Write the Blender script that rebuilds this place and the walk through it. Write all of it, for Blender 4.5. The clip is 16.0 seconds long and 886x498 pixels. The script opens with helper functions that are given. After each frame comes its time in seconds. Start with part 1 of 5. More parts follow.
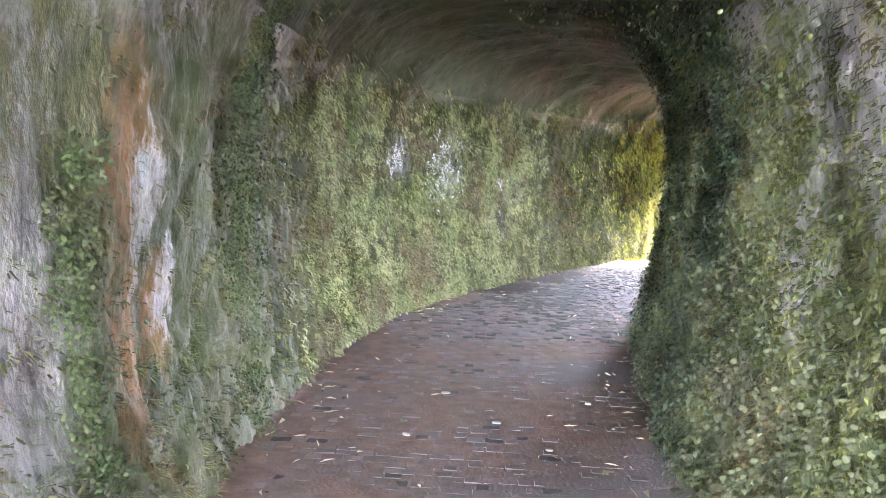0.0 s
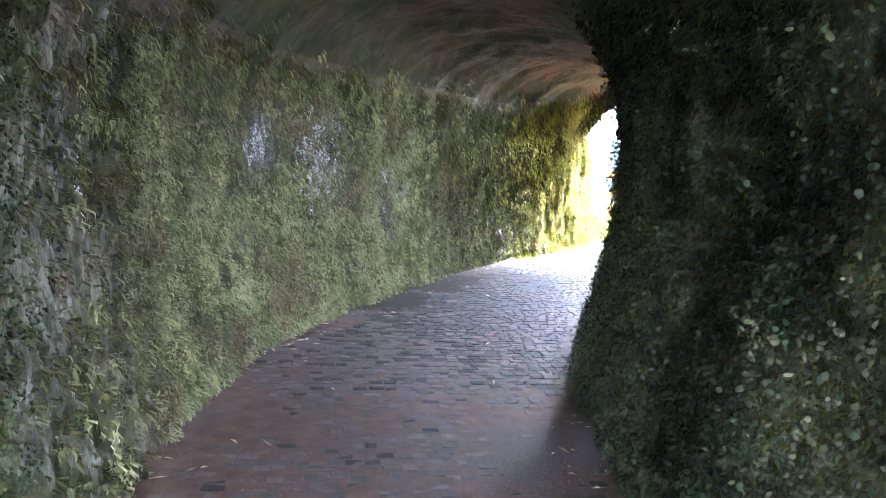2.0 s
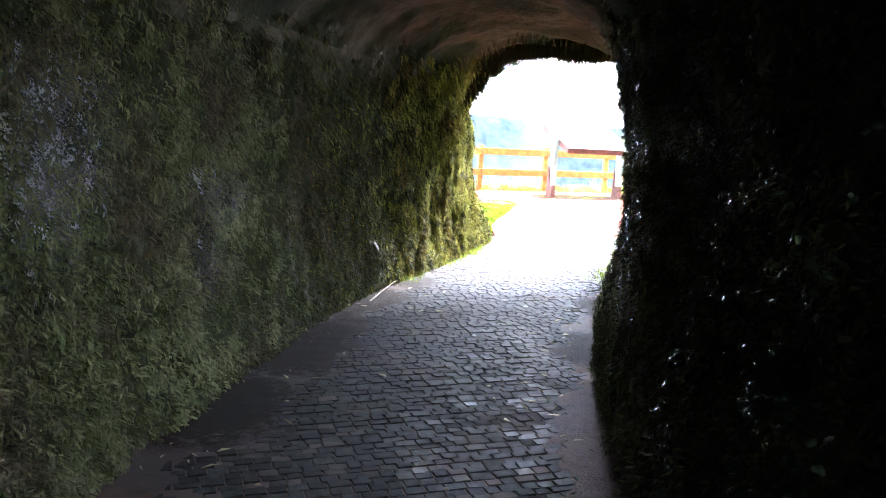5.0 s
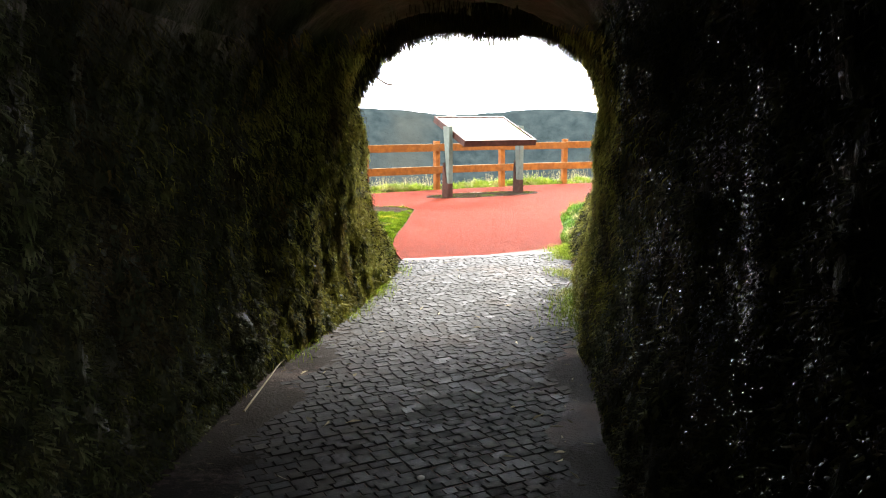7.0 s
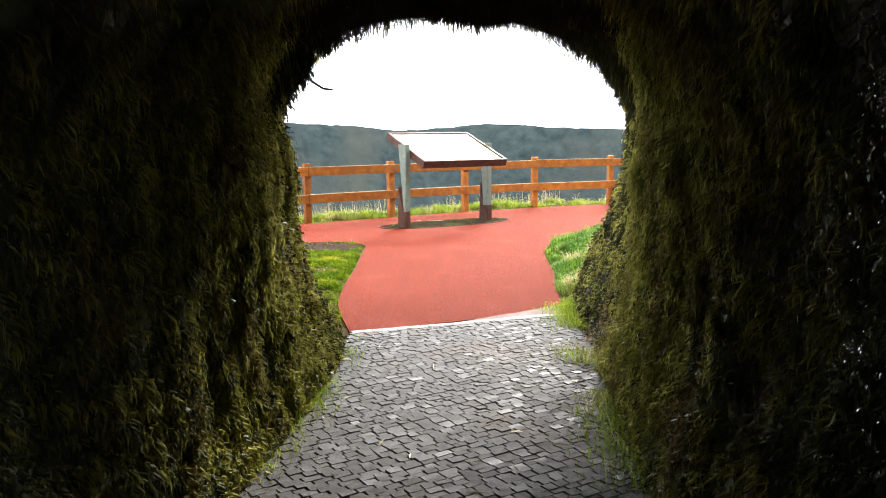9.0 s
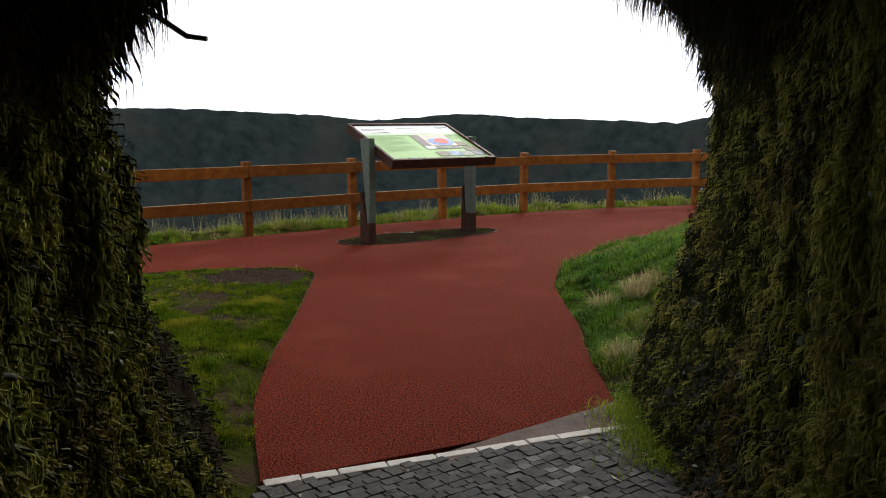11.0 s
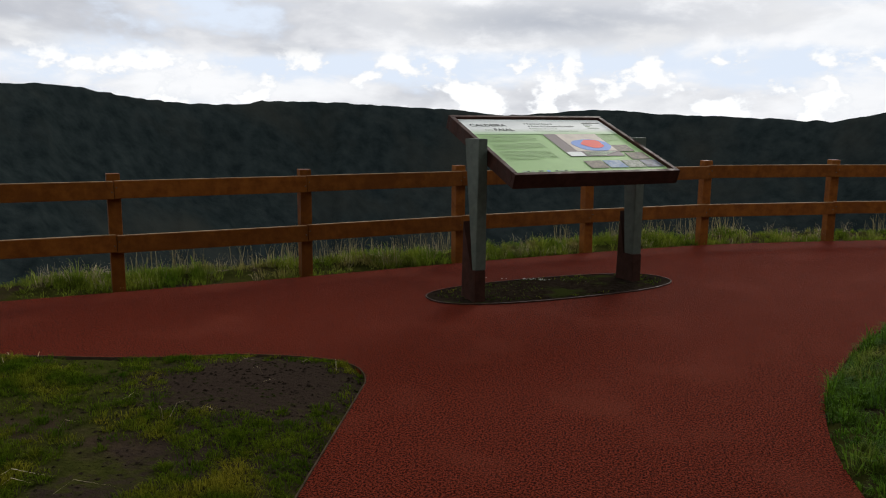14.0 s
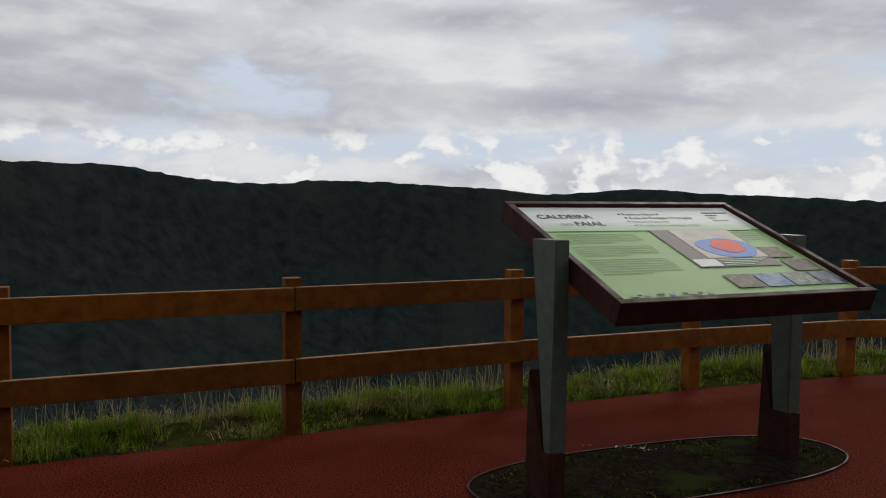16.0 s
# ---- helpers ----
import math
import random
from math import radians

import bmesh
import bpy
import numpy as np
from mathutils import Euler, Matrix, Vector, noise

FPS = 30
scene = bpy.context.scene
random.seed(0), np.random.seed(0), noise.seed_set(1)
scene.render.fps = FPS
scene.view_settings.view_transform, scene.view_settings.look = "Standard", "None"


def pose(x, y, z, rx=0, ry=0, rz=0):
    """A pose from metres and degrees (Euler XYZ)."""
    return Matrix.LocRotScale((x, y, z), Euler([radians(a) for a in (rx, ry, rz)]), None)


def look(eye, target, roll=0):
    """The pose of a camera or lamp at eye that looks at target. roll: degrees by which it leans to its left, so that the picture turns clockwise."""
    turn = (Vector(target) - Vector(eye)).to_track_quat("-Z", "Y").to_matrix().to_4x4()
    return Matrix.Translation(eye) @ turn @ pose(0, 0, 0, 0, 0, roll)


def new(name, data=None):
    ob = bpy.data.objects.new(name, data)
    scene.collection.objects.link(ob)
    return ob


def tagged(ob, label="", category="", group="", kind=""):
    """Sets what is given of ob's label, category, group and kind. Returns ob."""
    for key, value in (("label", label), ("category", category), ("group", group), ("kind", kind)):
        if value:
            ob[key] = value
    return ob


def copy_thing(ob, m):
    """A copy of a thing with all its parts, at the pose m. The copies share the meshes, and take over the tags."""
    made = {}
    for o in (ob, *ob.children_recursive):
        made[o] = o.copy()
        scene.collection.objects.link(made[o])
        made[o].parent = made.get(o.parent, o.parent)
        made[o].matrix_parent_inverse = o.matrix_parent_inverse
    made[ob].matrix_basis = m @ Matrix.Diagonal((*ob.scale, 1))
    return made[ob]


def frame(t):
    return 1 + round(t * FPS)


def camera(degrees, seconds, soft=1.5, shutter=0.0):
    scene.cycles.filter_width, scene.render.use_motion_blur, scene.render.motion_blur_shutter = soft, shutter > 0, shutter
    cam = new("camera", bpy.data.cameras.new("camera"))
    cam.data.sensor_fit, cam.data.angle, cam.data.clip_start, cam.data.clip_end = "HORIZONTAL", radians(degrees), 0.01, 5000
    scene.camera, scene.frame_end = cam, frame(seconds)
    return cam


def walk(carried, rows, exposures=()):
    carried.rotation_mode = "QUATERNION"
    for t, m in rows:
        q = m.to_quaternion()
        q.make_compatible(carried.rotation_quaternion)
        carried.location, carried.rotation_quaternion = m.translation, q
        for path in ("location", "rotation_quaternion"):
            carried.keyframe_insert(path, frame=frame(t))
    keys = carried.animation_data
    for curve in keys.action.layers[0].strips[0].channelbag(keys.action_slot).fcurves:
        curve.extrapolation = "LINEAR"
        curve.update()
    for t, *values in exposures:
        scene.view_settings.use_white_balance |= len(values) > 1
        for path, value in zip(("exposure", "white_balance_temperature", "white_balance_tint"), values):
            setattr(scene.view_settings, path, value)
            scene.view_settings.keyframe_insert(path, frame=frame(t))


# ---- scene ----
cam = camera(57.4, 16.0, soft=1.1)
PATH = [
    (0, (4.177, -14.291, 1.275), (2.929, -12.742, 1.071), 2.2),
    (0.5, (3.908, -14.055, 1.266), (2.696, -12.479, 1.049), 2.5),
    (1, (3.605, -13.774, 1.292), (2.475, -12.14, 1.072), 2.5),
    (1.5, (3.316, -13.515, 1.315), (2.276, -11.822, 1.09), 2.4),
    (1.7, (3.22, -13.358, 1.31), (2.215, -11.645, 1.08), 2.8),
    (2, (3.054, -13.131, 1.327), (2.103, -11.388, 1.089), 2.8),
    (2.5, (2.723, -12.76, 1.327), (1.841, -10.983, 1.067), 2.8),
    (3, (2.422, -12.346, 1.34), (1.596, -10.547, 1.058), 2.5),
    (3.5, (2.16, -11.862, 1.358), (1.393, -10.037, 1.067), 2.8),
    (4, (1.901, -11.429, 1.416), (1.219, -9.571, 1.131), 2.4),
    (4.2, (1.804, -11.241, 1.403), (1.137, -9.377, 1.117), 2.6),
    (6.3, (0.809, -9.259, 1.442), (0.475, -7.31, 1.144), 0.6),
    (6.5, (0.746, -9.03, 1.459), (0.426, -7.079, 1.16), -0.2),
    (7, (0.638, -8.402, 1.479), (0.365, -6.445, 1.172), -0.3),
    (7.5, (0.513, -7.813, 1.513), (0.281, -5.846, 1.242), -0.5),
    (8, (0.444, -7.209, 1.518), (0.226, -5.239, 1.251), -0.3),
    (8.5, (0.334, -6.594, 1.515), (0.153, -4.621, 1.246), -0.3),
    (9, (0.212, -5.994, 1.521), (0.058, -4.019, 1.249), -0.7),
    (9.5, (0.135, -5.333, 1.512), (0.026, -3.356, 1.229), -0.5),
    (9.7, (0.096, -5.076, 1.532), (0.025, -3.098, 1.241), -0.6),
    (11.8, (-0.162, -1.991, 1.571), (-0.264, -0.017, 1.269), -0.2),
    (12, (-0.189, -1.722, 1.583), (-0.334, 0.246, 1.264), -0.3),
    (12.5, (-0.199, -1.084, 1.562), (-0.453, 0.872, 1.229), -0.0),
    (13, (-0.216, -0.464, 1.559), (-0.515, 1.484, 1.217), 0.7),
    (13.5, (-0.279, 0.16, 1.544), (-0.598, 2.103, 1.197), 0.5),
    (14, (-0.375, 0.811, 1.548), (-0.771, 2.747, 1.241), 0.2),
    (14.5, (-0.55, 1.462, 1.585), (-0.961, 3.404, 1.339), -0.4),
    (15, (-0.683, 2.146, 1.602), (-1.162, 4.078, 1.408), -0.3),
    (15.5, (-0.878, 2.745, 1.603), (-1.385, 4.671, 1.421), -0.2),
    (16, (-0.975, 3.398, 1.616), (-1.475, 5.331, 1.5), 0.3),
]
walk(cam, [(t, look(eye, target, roll)) for t, eye, target, roll in PATH], [(0.0, 9.25, 5900, 20), (0.5, 9.05, 5850, 20), (1.5, 9.0, 5750, 19), (2.0, 8.5, 5450, 20), (2.5, 8.45, 5300, 22), (3.0, 8.0, 5200, 22), (3.5, 7.65, 5200, 22), (4.2, 7.1, 5300, 20), (6.3, 4.8, 6200, 12), (7.0, 4.05, 6500, 10), (8.0, 3.85, 6500, 10), (9.0, 3.7, 6500, 10), (9.7, 3.45, 6500, 10), (11.8, 0.15, 6500, 10), (13.5, 0.15, 6500, 10), (14.5, 0.0, 6500, 10), (16.0, -0.28, 6500, 10)])
# ---------------------------------------------------------------- light
SUN_AZ, SUN_EL = radians(12), radians(28)     # ahead and a little to the right, behind cloud
sun_dir = Vector((math.sin(SUN_AZ) * math.cos(SUN_EL), math.cos(SUN_AZ) * math.cos(SUN_EL), math.sin(SUN_EL)))


def nd(nt, kind, **sets):
    n = nt.nodes.new(kind)
    for k, v in sets.items():
        if k in n.inputs:
            n.inputs[k].default_value = v
        else:
            setattr(n, k, v)
    return n


def build_world():
    w = bpy.data.worlds.new("cloudy_sky")
    scene.world = w
    w.use_nodes = True
    nt = w.node_tree
    nt.nodes.clear()
    ln = nt.links.new
    out = nd(nt, "ShaderNodeOutputWorld")
    bg = nd(nt, "ShaderNodeBackground")
    bg.inputs["Strength"].default_value = 0.1
    sky = nd(nt, "ShaderNodeTexSky")
    sky.sky_type = "NISHITA"
    sky.sun_disc = False
    sky.sun_elevation, sky.sun_rotation = SUN_EL, SUN_AZ
    sky.altitude = 900
    tc = nd(nt, "ShaderNodeTexCoord")
    sep = nd(nt, "ShaderNodeSeparateXYZ")
    ln(tc.outputs["Generated"], sep.inputs[0])
    az = nd(nt, "ShaderNodeMath", operation="ARCTAN2")
    ln(sep.outputs["X"], az.inputs[0]); ln(sep.outputs["Y"], az.inputs[1])
    el = nd(nt, "ShaderNodeMath", operation="ARCSINE")
    ln(sep.outputs["Z"], el.inputs[0])

    def calc(op, p, q):
        n = nd(nt, "ShaderNodeMath", operation=op)
        for k, v in enumerate((p, q)):
            if isinstance(v, (int, float)):
                n.inputs[k].default_value = v
            else:
                ln(v, n.inputs[k])
        return n.outputs[0]

    def ramp_of(value, lo, hi, to=(0.0, 1.0)):
        r = nd(nt, "ShaderNodeMapRange")
        r.interpolation_type = "SMOOTHSTEP"
        r.inputs["From Min"].default_value, r.inputs["From Max"].default_value = lo, hi
        r.inputs["To Min"].default_value, r.inputs["To Max"].default_value = to
        ln(value, r.inputs["Value"])
        return r.outputs[0]

    def cloud_noise(sx, sz, detail, rough, seed, warp=0.2):
        mp = nd(nt, "ShaderNodeMapping")
        mp.inputs["Scale"].default_value = (sx, sx, sz)
        mp.inputs["Location"].default_value = (seed, seed * 0.7, seed * 0.3)
        ln(tc.outputs["Generated"], mp.inputs["Vector"])
        n = nd(nt, "ShaderNodeTexNoise", Scale=1.0, Detail=detail, Roughness=rough, Distortion=warp)
        ln(mp.outputs[0], n.inputs["Vector"])
        return n.outputs["Fac"]

    def bank(places, rag, amount, soft):
        """Cloud or gap round given (azimuth, elevation, half width, half height) in degrees, with billowing edges."""
        total = None
        for a0, e0, wa, we in places:
            u = calc("DIVIDE", calc("SUBTRACT", az.outputs[0], radians(a0)), radians(wa))
            v = calc("DIVIDE", calc("SUBTRACT", el.outputs[0], radians(e0)), radians(we))
            d = calc("SUBTRACT", 1.0, calc("SQRT", calc("ADD", calc("MULTIPLY", u, u), calc("MULTIPLY", v, v)), 0.0))
            total = d if total is None else calc("MAXIMUM", total, d)
        return ramp_of(calc("ADD", total, calc("MULTIPLY", calc("SUBTRACT", rag, 0.5), amount)), 0.0, soft)

    def over(col, fac, c):
        m = nd(nt, "ShaderNodeMixRGB")
        ln(fac, m.inputs["Fac"]); ln(col, m.inputs["Color1"])
        if isinstance(c, tuple):
            m.inputs["Color2"].default_value = (*c, 1)
        else:
            ln(c, m.inputs["Color2"])
        return m.outputs[0]

    big = cloud_noise(3.2, 9.0, 6.0, 0.5, 3.1)
    fine = cloud_noise(9.0, 22.0, 8.0, 0.58, 7.7)
    # thin bright veil of cloud over the blue, greyer where it is thick
    veil = over(sky.outputs[0], ramp_of(big, 0.1, 0.3), (6.9, 7.3, 7.9))
    tone = nd(nt, "ShaderNodeValToRGB")
    tone.color_ramp.interpolation = "EASE"
    te = tone.color_ramp.elements
    te[0].position, te[0].color = 0.40, (9.0, 9.1, 9.3, 1)
    te[1].position, te[1].color = 0.64, (5.0, 5.2, 5.7, 1)
    ln(calc("ADD", calc("MULTIPLY", big, 0.7), calc("MULTIPLY", fine, 0.3)), tone.inputs["Fac"])
    col = over(veil, ramp_of(big, 0.25, 0.42), tone.outputs["Color"])
    # pale strip and gaps of blue
    col = over(col, bank([(-27, 7.6, 9, 2.2), (-1, 10.8, 4.5, 1.8), (20, 8.5, 8, 1.6), (-10, 4.0, 60, 1.7)], fine, 4.0, 0.9), (7.0, 7.8, 9.0))
    # broad grey undersides
    under = ramp_of(fine, 0.3, 0.7)
    dark = nd(nt, "ShaderNodeMixRGB")
    ln(under, dark.inputs["Fac"])
    dark.inputs["Color1"].default_value, dark.inputs["Color2"].default_value = (4.7, 5.0, 5.6, 1), (7.6, 7.7, 7.9, 1)
    col = over(col, bank([(-4, 6.9, 19, 2.5), (-37, 11.5, 14, 2.2), (-12, 12.5, 12, 1.6), (14, 11, 10, 2.0), (-41, 5.2, 6, 1.2), (-22, 4.9, 4, 0.7)], fine, 1.7, 0.7), dark.outputs[0])
    # low heaped clouds close to the horizon
    heap = cloud_noise(19.0, 30.0, 7.0, 0.55, 2.3, 0.0)
    low = calc("MULTIPLY", ramp_of(el.outputs[0], radians(5.6), radians(3.8)), ramp_of(heap, 0.50, 0.57))
    puff = nd(nt, "ShaderNodeValToRGB")
    puff.color_ramp.interpolation = "EASE"
    pe = puff.color_ramp.elements
    pe[0].position, pe[0].color = 0.48, (7.2, 7.5, 8.0, 1)
    pe[1].position, pe[1].color = 0.64, (10.4, 10.4, 10.3, 1)
    ln(heap, puff.inputs["Fac"])
    col = over(col, low, puff.outputs["Color"])
    ln(col, bg.inputs["Color"])
    ln(bg.outputs[0], out.inputs[0])


build_world()
sun = new("sun", bpy.data.lights.new("sun", "SUN"))
sun.data.energy, sun.data.angle, sun.data.color = 1.1, radians(16), (1.0, 0.95, 0.87)
sun.matrix_world = look(sun_dir * 60, (0, 0, 0))


# ---------------------------------------------------------------- materials
def mat(name, c1, c2, scale=4.0, rough=0.8, c3=None, scale3=0.8, lo3=0.5, hi3=0.62, bump=0.3, bscale=40.0, bdist=0.01,
        vary="", amount=0.35, stretch=(1, 1, 1), rough2=None, metal=0.0, spec=0.5, detail=6.0, thin=0.0, crisp=0.16, gloss=False):
    """Two colours by grain, a third in patches, bump, and a random lightness for each piece or island."""
    m = bpy.data.materials.new(name)
    m.use_nodes = True
    nt = m.node_tree
    ln = nt.links.new
    b = nt.nodes["Principled BSDF"]
    b.inputs["Metallic"].default_value = metal
    b.inputs["Specular IOR Level"].default_value = spec
    tc = nd(nt, "ShaderNodeTexCoord")
    gm = nd(nt, "ShaderNodeNewGeometry")
    mp = nd(nt, "ShaderNodeMapping")
    mp.inputs["Scale"].default_value = stretch
    ln(gm.outputs["Position"] if vary != "local" else tc.outputs["Object"], mp.inputs["Vector"])
    n1 = nd(nt, "ShaderNodeTexNoise", Scale=scale, Detail=detail, Roughness=0.62)
    ln(mp.outputs[0], n1.inputs["Vector"])
    r1 = nd(nt, "ShaderNodeValToRGB")
    r1.color_ramp.elements[0].position, r1.color_ramp.elements[0].color = 0.5 - crisp, (*c1, 1)
    r1.color_ramp.elements[1].position, r1.color_ramp.elements[1].color = 0.5 + crisp, (*c2, 1)
    ln(n1.outputs["Fac"], r1.inputs["Fac"])
    col = r1.outputs["Color"]
    if c3:
        n3 = nd(nt, "ShaderNodeTexNoise", Scale=scale3, Detail=4.0, Roughness=0.55)
        ln(mp.outputs[0], n3.inputs["Vector"])
        mr = nd(nt, "ShaderNodeMapRange")
        mr.inputs["From Min"].default_value, mr.inputs["From Max"].default_value = lo3, hi3
        ln(n3.outputs["Fac"], mr.inputs["Value"])
        mx = nd(nt, "ShaderNodeMixRGB")
        mx.inputs["Color2"].default_value = (*c3, 1)
        ln(mr.outputs[0], mx.inputs["Fac"]); ln(col, mx.inputs["Color1"])
        col = mx.outputs[0]
    if vary in ("island", "object"):
        rnd = gm.outputs["Random Per Island"] if vary == "island" else nd(nt, "ShaderNodeObjectInfo").outputs["Random"]
        mr = nd(nt, "ShaderNodeMapRange")
        mr.inputs["To Min"].default_value, mr.inputs["To Max"].default_value = 1 - amount, 1 + amount
        ln(rnd, mr.inputs["Value"])
        hs = nd(nt, "ShaderNodeHueSaturation")
        ln(mr.outputs[0], hs.inputs["Value"]); ln(col, hs.inputs["Color"])
        col = hs.outputs[0]
    ln(col, b.inputs["Base Color"])
    if thin:      # light that comes through blades and leaves
        tr = nd(nt, "ShaderNodeBsdfTranslucent")
        ms = nd(nt, "ShaderNodeMixShader")
        ms.inputs["Fac"].default_value = thin
        ln(col, tr.inputs["Color"])
        ln(b.outputs[0], ms.inputs[1]); ln(tr.outputs[0], ms.inputs[2])
        ln(ms.outputs[0], nt.nodes["Material Output"].inputs["Surface"])
    if gloss:     # a few worn pieces shine, most are dull
        pw = nd(nt, "ShaderNodeMath", operation="POWER")
        rr = nd(nt, "ShaderNodeMapRange")
        rr.inputs["To Min"].default_value, rr.inputs["To Max"].default_value = rough, rough2
        ln(rnd, pw.inputs[0]); pw.inputs[1].default_value = 0.22
        ln(pw.outputs[0], rr.inputs["Value"]); ln(rr.outputs[0], b.inputs["Roughness"])
    elif rough2 is None:
        b.inputs["Roughness"].default_value = rough
    else:
        nr = nd(nt, "ShaderNodeTexNoise", Scale=scale * 0.6 + 0.7, Detail=3.0)
        ln(gm.outputs["Position"], nr.inputs["Vector"])
        rr = nd(nt, "ShaderNodeMapRange")
        rr.inputs["From Min"].default_value, rr.inputs["From Max"].default_value = 0.35, 0.65
        rr.inputs["To Min"].default_value, rr.inputs["To Max"].default_value = rough, rough2
        ln(nr.outputs["Fac"], rr.inputs["Value"]); ln(rr.outputs[0], b.inputs["Roughness"])
    if bump:
        nb = nd(nt, "ShaderNodeTexNoise", Scale=bscale, Detail=5.0, Roughness=0.6)
        ln(mp.outputs[0], nb.inputs["Vector"])
        bp = nd(nt, "ShaderNodeBump", Strength=bump, Distance=bdist)
        ln(nb.outputs["Fac"], bp.inputs["Height"]); ln(bp.outputs[0], b.inputs["Normal"])
    return m


def spots(m, places, colour, rough, soft=0.35, thr=1.72):
    """Patches with a ragged edge, for stains, painted sheen and painted shade, round given places (x, y, z, half width,
    half height) on a rock material.
    """
    nt = m.node_tree
    ln = nt.links.new
    b = nt.nodes["Principled BSDF"]
    gm = nd(nt, "ShaderNodeNewGeometry")
    rag = nd(nt, "ShaderNodeTexNoise", Scale=17.0, Detail=7.0, Roughness=0.75)
    st = nd(nt, "ShaderNodeMapping")
    st.inputs["Scale"].default_value = (1, 1, 0.4)
    ln(gm.outputs["Position"], st.inputs["Vector"]); ln(st.outputs[0], rag.inputs["Vector"])
    total = None
    for x, y, z, w, h in places:
        mp = nd(nt, "ShaderNodeMapping")
        mp.inputs["Location"].default_value = (-x / w, -y / w, -z / h)
        mp.inputs["Scale"].default_value = (1 / w, 1 / w, 1 / h)
        ln(gm.outputs["Position"], mp.inputs["Vector"])
        le = nd(nt, "ShaderNodeVectorMath", operation="LENGTH")
        ln(mp.outputs[0], le.inputs[0])
        mr = nd(nt, "ShaderNodeMapRange")
        mr.inputs["From Min"].default_value, mr.inputs["From Max"].default_value = 1.25, 0.2
        ln(le.outputs["Value"], mr.inputs["Value"])
        if total is None:
            total = mr.outputs[0]
        else:
            mxx = nd(nt, "ShaderNodeMath", operation="MAXIMUM")
            ln(total, mxx.inputs[0]); ln(mr.outputs[0], mxx.inputs[1])
            total = mxx.outputs[0]
    ad = nd(nt, "ShaderNodeMath", operation="MULTIPLY_ADD")
    ln(rag.outputs["Fac"], ad.inputs[0]); ad.inputs[1].default_value = 2.6
    ln(total, ad.inputs[2])
    sel = nd(nt, "ShaderNodeMapRange")
    sel.inputs["From Min"].default_value, sel.inputs["From Max"].default_value = thr, thr + soft
    ln(ad.outputs[0], sel.inputs["Value"])
    gate = nd(nt, "ShaderNodeMath", operation="MULTIPLY")
    near = nd(nt, "ShaderNodeMapRange")
    near.inputs["From Min"].default_value, near.inputs["From Max"].default_value = 0.0, 0.2
    ln(total, near.inputs["Value"])
    ln(sel.outputs[0], gate.inputs[0]); ln(near.outputs[0], gate.inputs[1])
    mx = nd(nt, "ShaderNodeMixRGB")
    src = b.inputs["Base Color"].links[0].from_socket
    ln(gate.outputs[0], mx.inputs["Fac"]); ln(src, mx.inputs["Color1"])
    mx.inputs["Color2"].default_value = (*colour, 1)
    ln(mx.outputs[0], b.inputs["Base Color"])
    rm = nd(nt, "ShaderNodeMapRange")
    rm.inputs["To Min"].default_value, rm.inputs["To Max"].default_value = b.inputs["Roughness"].default_value, rough
    if b.inputs["Roughness"].links:
        ln(b.inputs["Roughness"].links[0].from_socket, rm.inputs["To Min"])
    ln(gate.outputs[0], rm.inputs["Value"]); ln(rm.outputs[0], b.inputs["Roughness"])


M = {}
M["rock"] = mat("mossy_rock", (0.040, 0.045, 0.017), (0.096, 0.097, 0.044), 15, 0.8, (0.034, 0.044, 0.012), 1.1, 0.46, 0.6, 0.8, 34, 0.03,
                stretch=(1, 1, 0.55), rough2=0.6, spec=0.3)
spots(M["rock"], [(2.5, -13.85, 1.5, 0.7, 1.0), (1.75, -12.9, 2.0, 0.6, 0.25), (2.2, -13.4, 0.8, 0.35, 0.6), (1.9, -13.1, 2.0, 0.9, 0.35), (1.05, -11.9, 1.95, 0.5, 0.2), (3.5, -11.75, 1.6, 0.6, 0.6),
                  (4.0, -12.5, 1.3, 0.7, 1.1), (3.0, -11.0, 1.9, 0.35, 0.35), (3.3, -11.4, 1.0, 0.25, 0.3)], (0.19, 0.18, 0.185), 0.7, 0.6, 1.50)
spots(M["rock"], [(1.80, -12.94, 1.30, 0.26, 0.5), (1.78, -12.92, 0.65, 0.22, 0.5), (1.62, -12.72, 0.75, 0.14, 0.3)], (0.21, 0.105, 0.034), 0.75, 0.9, 1.58)
# pale deposits; the white of their wet sheen is put into the colour
spots(M["rock"], [(0.48, -11.2, 1.12, 0.09, 0.20),
                  (0.2, -10.62, 1.15, 0.06, 0.12), (-0.66, -9.0, 1.36, 0.12, 0.14), (-0.74, -8.2, 1.25, 0.5, 0.62), (-0.56, -9.1, 1.32, 0.15, 0.22), (-0.72, -8.4, 1.5, 0.2, 0.2), (-1.08, -6.28, 1.76, 0.06, 0.1),
                  (-0.92, -7.05, 0.75, 0.07, 0.25), (-0.8, -8.0, 0.98, 0.1, 0.1), (-1.24, -4.7, 1.16, 0.07, 0.14), (-1.0, -7.1, 1.1, 0.3, 0.1)], (0.70, 0.72, 0.76), 0.25, 0.3, 1.80)
spots(M["rock"], [(1.72, -12.83, 1.15, 0.17, 0.5), (1.60, -12.66, 0.8, 0.12, 0.3), (1.25, -12.1, 1.25, 0.1, 0.3)], (0.29, 0.29, 0.31), 0.5, 0.5, 1.85)
# near-black patches paint the backlit shade on both wall ends at the mouth
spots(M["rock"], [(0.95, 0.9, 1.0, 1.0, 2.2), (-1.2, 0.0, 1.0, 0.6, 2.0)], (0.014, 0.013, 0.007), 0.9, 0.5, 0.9)
